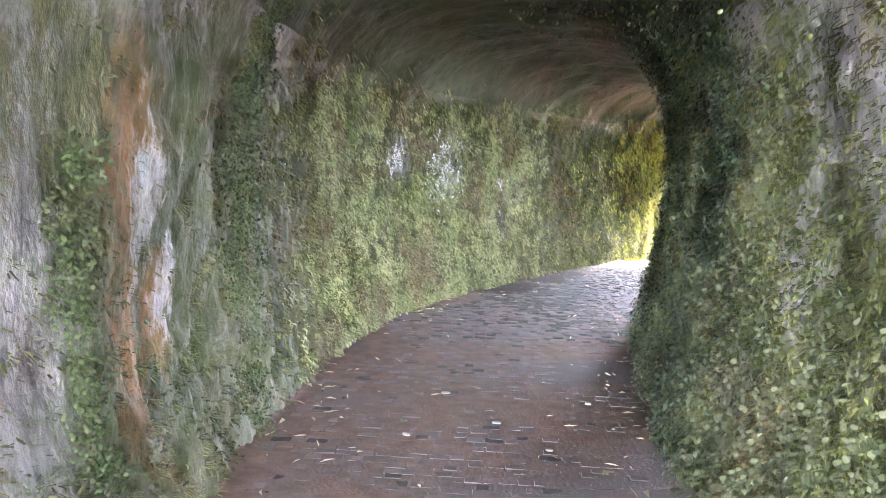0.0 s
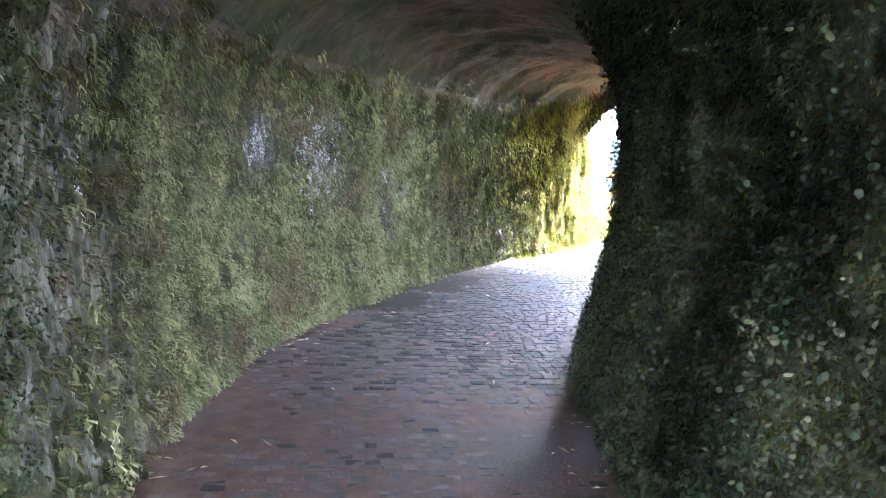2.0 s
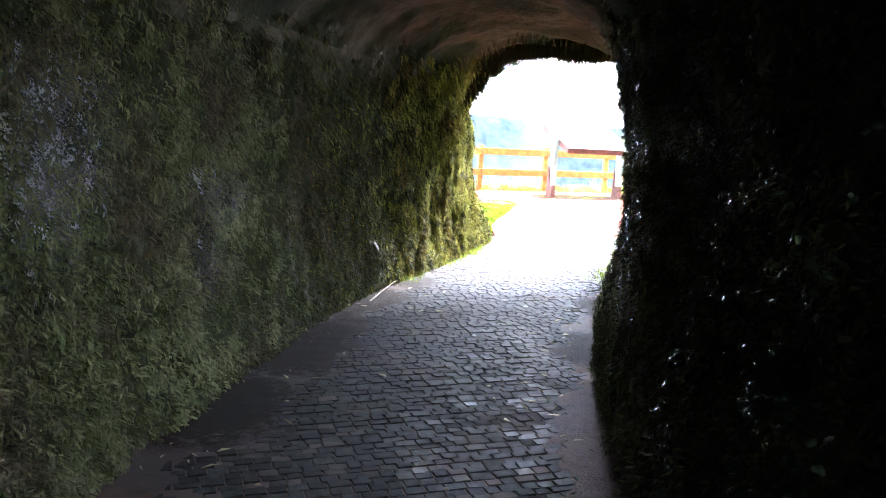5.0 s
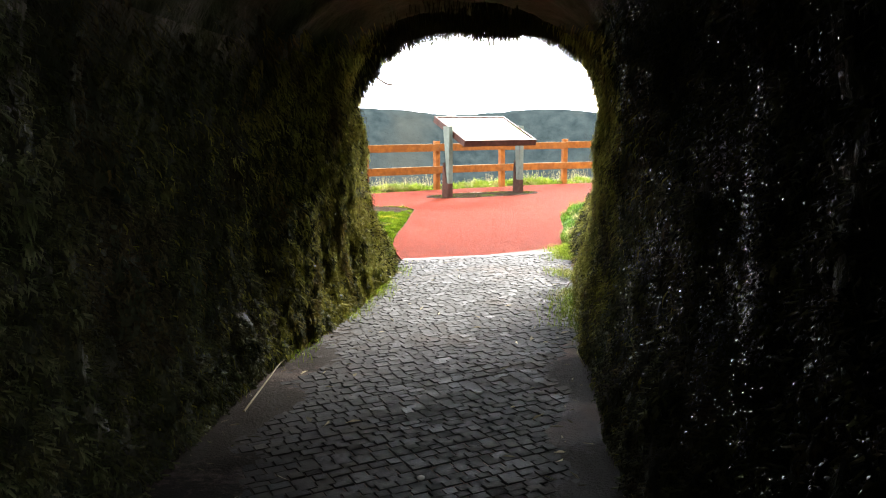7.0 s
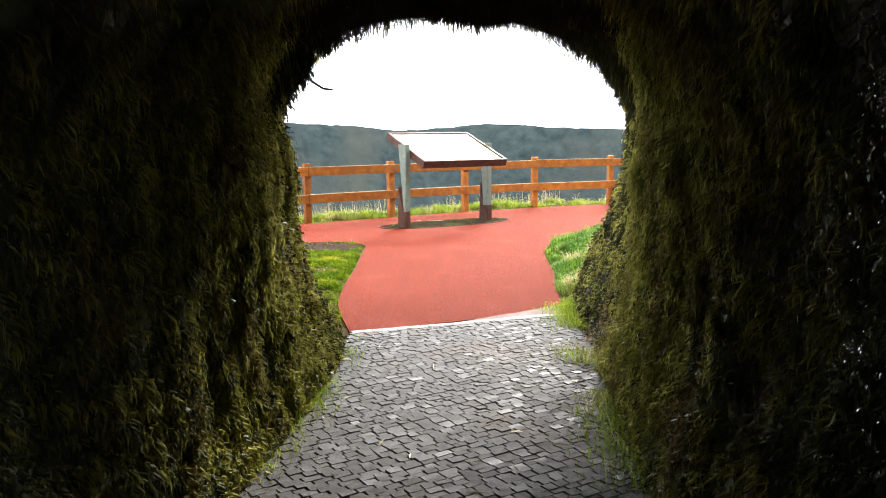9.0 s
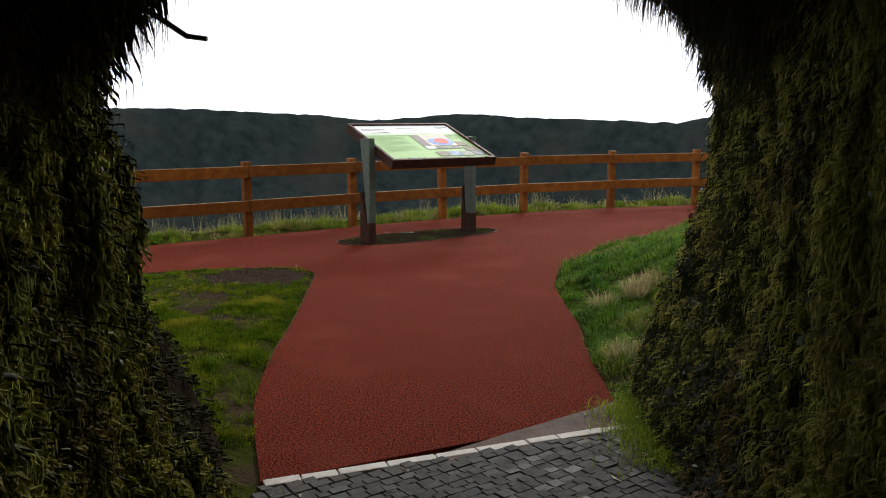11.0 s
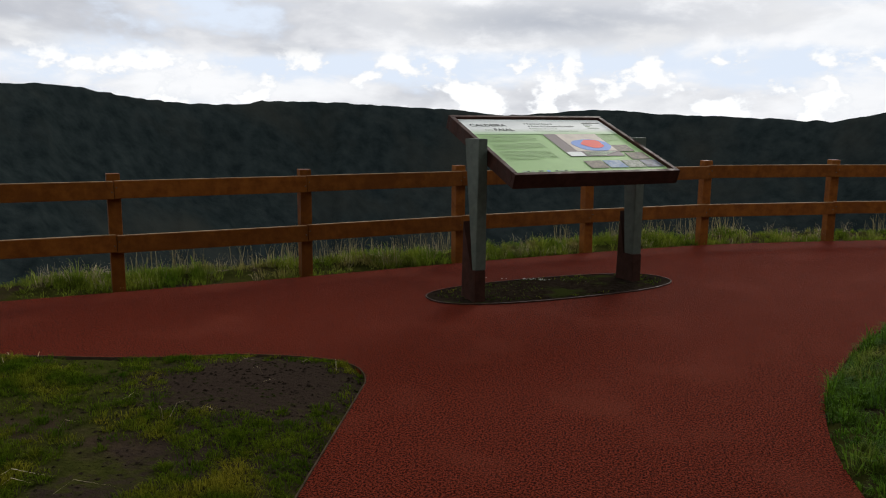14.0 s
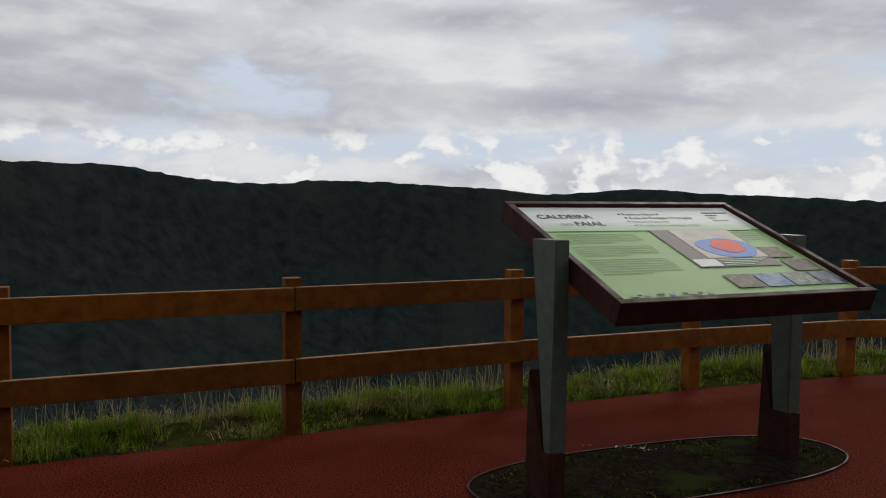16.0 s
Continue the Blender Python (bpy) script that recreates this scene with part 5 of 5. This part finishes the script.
# ---------------------------------------------------------------- grass
def blades(name, x, y, z, height, width, lean, material, label, cat="grass"):
    c = len(x)
    a = rng.uniform(0, 2 * math.pi, c)
    d = np.stack([np.cos(a), np.sin(a), 0 * a], 1)
    b = np.stack([-np.sin(a + rng.normal(0, 0.6, c)), np.cos(a), 0 * a], 1)
    o = np.stack([x, y, z], 1)
    h = height[:, None]
    w_ = width[:, None] / 2
    le = (lean * rng.uniform(0.3, 1.0, c))[:, None]
    up = np.array([0, 0, 1.0])
    m_ = o + up * h * 0.6 + b * h * le * 0.35
    tip = o + up * h * (1 - 0.35 * le) + b * h * le
    v = np.stack([o - d * w_, o + d * w_, m_ + d * w_ * 0.7, m_ - d * w_ * 0.7, tip], 1).reshape(-1, 3)
    base = np.arange(c)[:, None, None] * 5
    f = np.array([[0, 1, 2], [0, 2, 3], [3, 2, 4]])
    return tagged(from_arrays(name, v, (base + f[None]).reshape(-1, 3), material, smooth=False), label, cat, kind="stuff")


def tuft_field(name, cx, cy, per, spread, height, width, material, label, keep=None, cat="grass", lift=0.0):
    """Grass growing in tufts: upright in the middle of each, leaning out at its rim."""
    c = len(cx)
    a = rng.uniform(0, 2 * math.pi, (c, per))
    r = np.sqrt(rng.random((c, per)))
    x = (cx[:, None] + np.cos(a) * r * spread[:, None]).ravel()
    y = (cy[:, None] + np.sin(a) * r * spread[:, None]).ravel()
    h = (height[:, None] * (1.15 - 0.6 * r) * rng.uniform(0.6, 1.25, (c, per))).ravel()
    a, r = a.ravel() + rng.normal(0, 0.5, c * per), r.ravel()
    if keep is not None:
        k = keep(x, y)
        x, y, h, a, r = x[k], y[k], h[k], a[k], r[k]
    n_ = len(x)
    le = (0.25 + 1.0 * r * rng.uniform(0.5, 1.3, n_))[:, None]
    b = np.stack([np.cos(a), np.sin(a), 0 * a], 1)
    d = np.stack([-np.sin(a), np.cos(a), 0 * a], 1)
    o = np.stack([x, y, land(x, y) + lift], 1)
    w_ = (rng.uniform(0.6, 1.3, n_) * width)[:, None] / 2
    h = h[:, None]
    up = np.array([0, 0, 1.0])
    m_ = o + up * h * 0.62 + b * h * le * 0.35
    tip = o + up * h * (1 - 0.3 * le) + b * h * le
    v = np.stack([o - d * w_, o + d * w_, m_ + d * w_ * 0.75, m_ - d * w_ * 0.75, tip], 1).reshape(-1, 3)
    f = (np.arange(n_)[:, None, None] * 5 + np.array([[0, 1, 2], [0, 2, 3], [3, 2, 4]])[None]).reshape(-1, 3)
    return tagged(from_arrays(name, v, f, material, smooth=False), label, cat, kind="stuff")


def scatter(n, x0, x1, y0, y1, keep):
    x, y = rng.uniform(x0, x1, n), rng.uniform(y0, y1, n)
    k = keep(x, y)
    return x[k], y[k]


def lawn_keep(x, y):
    bare = fbm(np.stack([x * 1.6, y * 1.6, 0 * x], 1), 3, 101)
    soil = np.exp(-((x + 2.35) ** 2 / 0.75 + (y - 5.05) ** 2 / 0.6))
    soil = np.maximum(soil, 0.9 * np.exp(-((x + 2.25) ** 2 / 0.35 + (y - 3.9) ** 2 / 1.1)) * sstep(0.60, 0.44, bare))
    thin = sstep(0.40, 0.56, bare) * (1 - 0.96 * soil) * (0.6 + 0.4 * sstep(4.6, 2.2, y + 0.25 * (x + 2)))
    return inside(lawn_poly, x, y) & (rng.random(len(x)) < 0.1 + thin) & (soil + rng.random(len(x)) * 0.4 < 0.8)


cx, cy = scatter(17000, -6.2, -1.0, 0.6, 5.8, lawn_keep)
big = fbm(np.stack([cx * 2.5, cy * 2.5, 0 * cx], 1), 3, 103)
tuft_field("lawn", cx, cy, 46, rng.uniform(0.025, 0.085, len(cx)), rng.uniform(0.018, 0.05, len(cx)) * (0.5 + 1.2 * big) * (0.85 + 0.9 * sstep(3.4, 1.5, cy)), 0.0045, M["grass"],
           "short tufted lawn with bare soil at its corner", lambda x, y: inside(lawn_poly, x, y))


def bank_keep(x, y):
    d = nearest(re_[::3], x, y)
    return inside(bank_poly, x, y) & (rng.random(len(x)) < 0.95 - 0.18 * d) & ~((x > 3.9) & (y > 10.2))


cx, cy = scatter(7500, 0.6, 5.0, 1.2, 10.8, bank_keep)
big = fbm(np.stack([cx * 2.2, cy * 2.2, 0 * cx], 1), 3, 107)
tuft_field("long_grass", cx, cy, 44, rng.uniform(0.03, 0.10, len(cx)), rng.uniform(0.05, 0.15, len(cx)) * (0.1 + 2.0 * big ** 1.4), 0.0065, M["bank_grass"],
           "long green grass on the bank beside the path", lambda x, y: inside(bank_poly, x, y))
# dry tufts on the bank
for tx, ty, rad, num in ((1.32, 3.5, 0.2, 11), (1.02, 1.95, 0.2, 9), (0.98, 3.45, 0.08, 3)):
    cx, cy = tx + rng.normal(0, rad * 0.5, num), ty + rng.normal(0, rad * 0.5, num)
    tuft_field("dry_grass", cx, cy, 60, rng.uniform(0.05, 0.12, num), rng.uniform(0.10, 0.21, num), 0.0045, M["drygrass"], "bleached tuft of dry grass lying on the bank", None, "dry grass", 0.03)


def verge_xy(n, lo, hi):
    t = rng.uniform(0, 1, n)
    k = (t * (len(fence_line) - 1)).astype(int)
    x = fence_line[k, 0] + rng.uniform(-0.08, 0.08, n)
    return x, np.interp(x, FX, FY) + rng.uniform(lo, hi, n)


cx, cy = verge_xy(5200, 0.0, 1.0)
big = fbm(np.stack([cx * 1.8, cy * 1.8, 0 * cx], 1), 3, 109)
k = rng.random(len(cx)) < 0.15 + 0.9 * sstep(0.36, 0.6, big)
cx, cy, big = cx[k], cy[k], big[k]
dry = rng.random(len(cx)) < 0.11
tuft_field("dry_grass", cx[dry], cy[dry], 16, rng.uniform(0.03, 0.08, dry.sum()), rng.uniform(0.12, 0.30, dry.sum()), 0.0035, M["straw"], "pale dry grass standing in the verge", None, "dry grass")
cx, cy, big = cx[~dry], cy[~dry], big[~dry]
tuft_field("verge_grass", cx, cy, 28, rng.uniform(0.02, 0.11, len(cx)), rng.uniform(0.04, 0.13, len(cx)) * (0.25 + 2.6 * big ** 1.8), 0.0055, M["verge"], "bright rough grass under the fence at the crater edge")
x, y = verge_xy(3600, 0.45, 1.3)
clumps = fbm(np.stack([x * 1.1, y * 1.1, 0 * x], 1), 2, 113)
k = clumps > 0.5
x, y, clumps = x[k], y[k], clumps[k]
blades("dry_stalks", x, y, land(x, y), rng.uniform(0.2, 0.5, len(x)), rng.uniform(0.003, 0.005, len(x)), 0.5, M["drygrass"], "dry stalks standing behind the fence", "dry grass")
x, y = rng.uniform(-1.2, 1.2, 1500), rng.uniform(-0.42, 0.42, 1500)
k = (np.abs(x / 1.2) ** 2.4 + np.abs(y / 0.42) ** 2.4 < 1) & (fbm(np.stack([x * 4, y * 4, 0 * x], 1), 2, 127) > 0.48)
x, y = x[k], y[k]
ca, sa = math.cos(radians(36)), math.sin(radians(36))
blades("weeds", -0.85 + x * ca - y * sa, 8.43 + x * sa + y * ca, 0 * x + 0.01, rng.uniform(0.01, 0.035, len(x)), rng.uniform(0.004, 0.009, len(x)), 1.2, M["grass"], "sparse low weeds in the soil bed", "weeds")


i0 = int(NS * 0.80)
k = rng.integers(i0, NS, 9000)
right_ = rng.random(9000) < 0.72
t_ = np.where(right_, 1.0 - np.abs(rng.normal(0, 0.07, 9000)), np.abs(rng.normal(0, 0.045, 9000)))
q = lf[k] * (1 - t_)[:, None] + rf[k] * t_[:, None] + rng.normal(0, 0.02, (9000, 2))
thick = fbm(np.stack([q[:, 0] * 2, q[:, 1] * 2, 0 * q[:, 0]], 1), 2, 141)
keep = (rng.random(9000) < sstep(0.36, 0.6, thick) * (0.25 + 0.75 * sstep(-3.0, 0.2, q[:, 1]))) & ((q[:, 0] < 0.6) | (q[:, 1] > -9))
q, thick = q[keep], thick[keep]
blades("foot_grass", q[:, 0], q[:, 1], 0 * q[:, 0], rng.uniform(0.03, 0.10, len(q)) * (0.5 + thick), rng.uniform(0.003, 0.006, len(q)), 1.3, M["verge"], "weeds and grass along the foot of the wall at the mouth")


# ---------------------------------------------------------------- litter
def litter(name, x, y, size, material, label):
    c = len(x)
    a = rng.uniform(0, 2 * math.pi, c)
    d = np.stack([np.cos(a), np.sin(a), rng.normal(0, 0.15, c)], 1)
    b = np.stack([-np.sin(a), np.cos(a), 0 * a], 1)
    o = np.stack([x, y, 0 * x + 0.014], 1)
    s = size[:, None]
    up = np.array([0, 0, 1.0])
    bend = rng.normal(0, 0.3, (c, 1))
    v = np.stack([o - d * s, o + b * s * (bend + 0.06) + up * 0.004, o + d * s, o + b * s * (bend - 0.06) + up * 0.006], 1).reshape(-1, 3)
    f = (np.arange(c)[:, None, None] * 4 + np.array([[0, 1, 2], [0, 2, 3]])[None]).reshape(-1, 3)
    return tagged(from_arrays(name, v, f, material, smooth=False), label, "litter", kind="stuff")


k = rng.integers(0, NS, 900)
sd = rng.random(900) < 0.5
t = np.where(sd, rng.beta(1.2, 9, 900), 1 - rng.beta(1.2, 9, 900))
q = lf[k] * (1 - t)[:, None] + rf[k] * t[:, None]
litter("straw_litter", q[:, 0], q[:, 1], rng.uniform(0.008, 0.05, len(q)), M["straw"], "bits of straw and rootlets along the foot of the walls")
x, y = rng.uniform(-5.5, 3.2, 240), rng.uniform(1.2, 8.0, 240)
k = inside(lawn_poly, x, y) | inside(bank_poly, x, y)
x, y = x[k], y[k]
blades("fallen_straw", x, y, land(x, y) + 0.015, rng.uniform(0.03, 0.10, len(x)), rng.uniform(0.003, 0.0045, len(x)), 3.0, M["straw"], "pale straws lying in the grass", "litter")
litter("pale_chips", -0.72 + rng.normal(0, 0.28, 40) - 0.2, 8.76 + rng.normal(0, 0.03, 40), rng.uniform(0.008, 0.02, 40), M["print_white"], "white chips scattered on the path behind the soil bed")


def crumbs(name, x, y, z, size, material, label):
    """Small five-cornered lumps of earth and grit."""
    c = len(x)
    o = np.stack([x, y, z], 1)
    s = size[:, None]
    base = [(-1, -0.7, 0), (1, -0.8, 0), (0.9, 0.9, 0), (-0.9, 0.8, 0), (0.1, 0.0, 1.0)]
    v = np.stack([o + s * (np.array(q) + rng.normal(0, 0.25, (c, 3))) * [1, 1, 0.7] for q in base], 1).reshape(-1, 3)
    f = (np.arange(c)[:, None, None] * 5 + np.array([[0, 1, 4], [1, 2, 4], [2, 3, 4], [3, 0, 4]])[None]).reshape(-1, 3)
    return tagged(from_arrays(name, v, f, material, smooth=False), label, "grit", kind="stuff")


x, y = scatter(5000, -4.2, -1.6, 2.2, 5.75, lambda x, y: inside(lawn_poly, x, y) & (rng.random(len(x)) < np.exp(-((x + 2.3) ** 2 / 1.0 + (y - 4.9) ** 2 / 0.9)) + 0.06))
crumbs("soil_crumbs", x, y, land(x, y), rng.uniform(0.003, 0.012, len(x)), M["soil"], "crumbs of dark earth and grit on the bare corner")
t_ = rng.uniform(0, 6.283, 900)
r_ = np.sqrt(rng.random(900))
x, y = 1.2 * r_ * np.cos(t_), 0.42 * r_ * np.sin(t_)
crumbs("soil_crumbs", -0.85 + x * ca - y * sa, 8.43 + x * sa + y * ca, 0 * x + 0.012, rng.uniform(0.003, 0.013, 900), M["soil"], "crumbs of dark earth in the soil bed")
k = rng.integers(0, NS, 2600)
t_ = rng.random(2600)
q = lf[k] * (1 - t_)[:, None] + rf[k] * t_[:, None]
crumbs("floor_grit", q[:, 0], q[:, 1], 0 * t_ + 0.008, rng.uniform(0.002, 0.007, 2600), M["dark_stone"], "loose grit on the tunnel floor")


def pebble(x, y, r, material, label):
    bm = bmesh.new()
    bmesh.ops.create_icosphere(bm, subdivisions=2, radius=1.0)
    h = random.random() * 9
    for v in bm.verts:
        k = 1 + 0.22 * (noise.noise(v.co * 1.7 + Vector((h, 0, 0))))
        v.co = Vector((v.co.x * r * 1.25 * k, v.co.y * r * 0.9 * k, max(v.co.z, -0.6) * r * 0.35 * k))
    me = fill("pebble", bm, material)
    me.polygons.foreach_set("use_smooth", [True] * len(me.polygons))
    ob = new("pebble", me)
    ob.matrix_basis = pose(x, y, 0.012 + r * 0.15, 0, 0, random.uniform(0, 180))
    return tagged(ob, label, "pebble", "loose stones on the tunnel floor")


for x, y, r, mt, lb in ((1.44, -10.82, 0.035, "pale_pebble", "pale flat pebble on the cobbles"), (2.11, -10.41, 0.032, "pale_pebble", "pale flat pebble on the cobbles"), (1.75, -11.5, 0.03, "pale_pebble", "pale flat pebble on the cobbles"),
                        (1.95, -11.05, 0.03, "pale_pebble", "pale flat pebble on the cobbles"), (1.6, -11.35, 0.035, "dark_stone", "dark flat pebble on the cobbles"), (1.5, -10.6, 0.028, "dark_stone", "dark flat pebble on the cobbles"),
                        (0.24, -4.14, 0.03, "white_stone", "white worn pebble on the cobbles"), (0.10, -5.25, 0.03, "white_stone", "white worn pebble on the cobbles"), (2.35, -11.2, 0.025, "pale_pebble", "pale flat pebble on the cobbles")):
    pebble(x, y, r * 0.62, M[mt], lb)
for pts in ([(0.70, -1.5, 0.02), (0.78, -1.35, 0.10), (0.85, -1.3, 0.09), (0.93, -1.25, 0.03)], [(0.83, -3.6, 0.02), (0.79, -3.45, 0.06), (0.80, -3.2, 0.03)],
            [(-0.93, -4.6, 0.02), (-0.95, -4.3, 0.04), (-0.99, -3.9, 0.05), (-1.02, -3.7, 0.03)]):
    tube("root", pts, 0.006, 0.003, M["straw"], "pale dry rootlet lying along the tunnel wall", "root", 6)


# ---------------------------------------------------------------- cobbles, row by row across the bore
def build_cobbles():
    shapes = []
    for k in range(6):
        r = random.Random(100 + k)
        q = [(-0.5, -0.5), (0.5, -0.5), (0.5, 0.5), (-0.5, 0.5)]
        lo = [(x + r.uniform(-0.02, 0.0) * (1 if x > 0 else -1), y + r.uniform(-0.02, 0.0) * (1 if y > 0 else -1), -0.05) for x, y in q]
        mi = [(x, y, 0.005 + r.uniform(-0.001, 0.001)) for x, y, _ in lo]
        hi = [(x * 0.93 + r.uniform(-0.006, 0.006), y * 0.92 + r.uniform(-0.006, 0.006), 0.0115 + r.uniform(-0.0015, 0.0015)) for x, y, _ in lo]
        vs = lo + mi + hi
        fs = [(8, 9, 10, 11)] + [(i, (i + 1) % 4, 4 + (i + 1) % 4, 4 + i) for i in range(4)] + [(4 + i, 4 + (i + 1) % 4, 8 + (i + 1) % 4, 8 + i) for i in range(4)]
        shapes.append((np.array(vs), fs))
    meshes = []
    for vs, fs in shapes:
        me = bpy.data.meshes.new("cobble")
        me.from_pydata(vs.tolist(), [], fs)
        me.materials.append(M["cobble"])
        meshes.append(me)
    V, F, n_sep = ([], []), ([], []), 0
    r = random.Random(11)
    s = 0.05
    end_n = np.array((-(TH1 - TH0)[1], (TH1 - TH0)[0]))
    while s < s_mid[-1] + 0.6:
        depth = r.uniform(0.056, 0.070)
        i = min(int(np.interp(s, s_mid, np.arange(NS))), NS - 1)
        c = mid[i] if s < s_mid[-1] else mid[-1] + (mid[-1] - mid[-8]) / np.linalg.norm(mid[-1] - mid[-8]) * (s - s_mid[-1])
        yaw = math.atan2(across[i, 1], across[i, 0])
        wid = half[i] * 2 - 0.02
        x = -wid / 2 + r.uniform(0, 0.06)
        while x < wid / 2 - 0.04:
            w_ = min(r.uniform(0.058, 0.105), wid / 2 - x)
            p2 = c + across[i] * (x + w_ / 2)
            x += w_
            if np.dot(p2 - TH0, end_n) > -0.07 or w_ < 0.04:
                continue
            k = r.randrange(6)
            m = pose(p2[0], p2[1], r.uniform(-0.0025, 0.0025) - 0.002 * float(sstep(-7.6, -10.8, p2[1])), r.gauss(0, 1.3), r.gauss(0, 1.2), math.degrees(yaw) + r.uniform(-0.5, 0.5)) @ Matrix.Diagonal((w_ - 0.004, depth - 0.004, 1, 1))
            if -2.2 < p2[1] < -0.55 and n_sep < 300:
                ob = new("cobble", meshes[k])
                ob.parent = floor
                ob.matrix_basis = m
                n_sep += 1
            else:
                a = np.array(m)
                d = 1 if r.random() < float(sstep(-6.5, -10.0, p2[1])) * 0.9 else 0
                base = len(V[d]) * 12
                V[d].append(shapes[k][0] @ a[:3, :3].T + a[:3, 3])
                F[d].extend([tuple(base + q for q in f) for f in shapes[k][1]])
        s += depth
    for d, mt, lb in ((0, "cobbles", "worn grey basalt cobbles laid in rows"), (1, "dusty", "cobbles dusted with brown earth")):
        ob = from_arrays("cobbles", np.concatenate(V[d]), F[d], M[mt], smooth=False)
        ob.parent = floor
        tagged(ob, lb, "", kind="stuff")


build_cobbles()
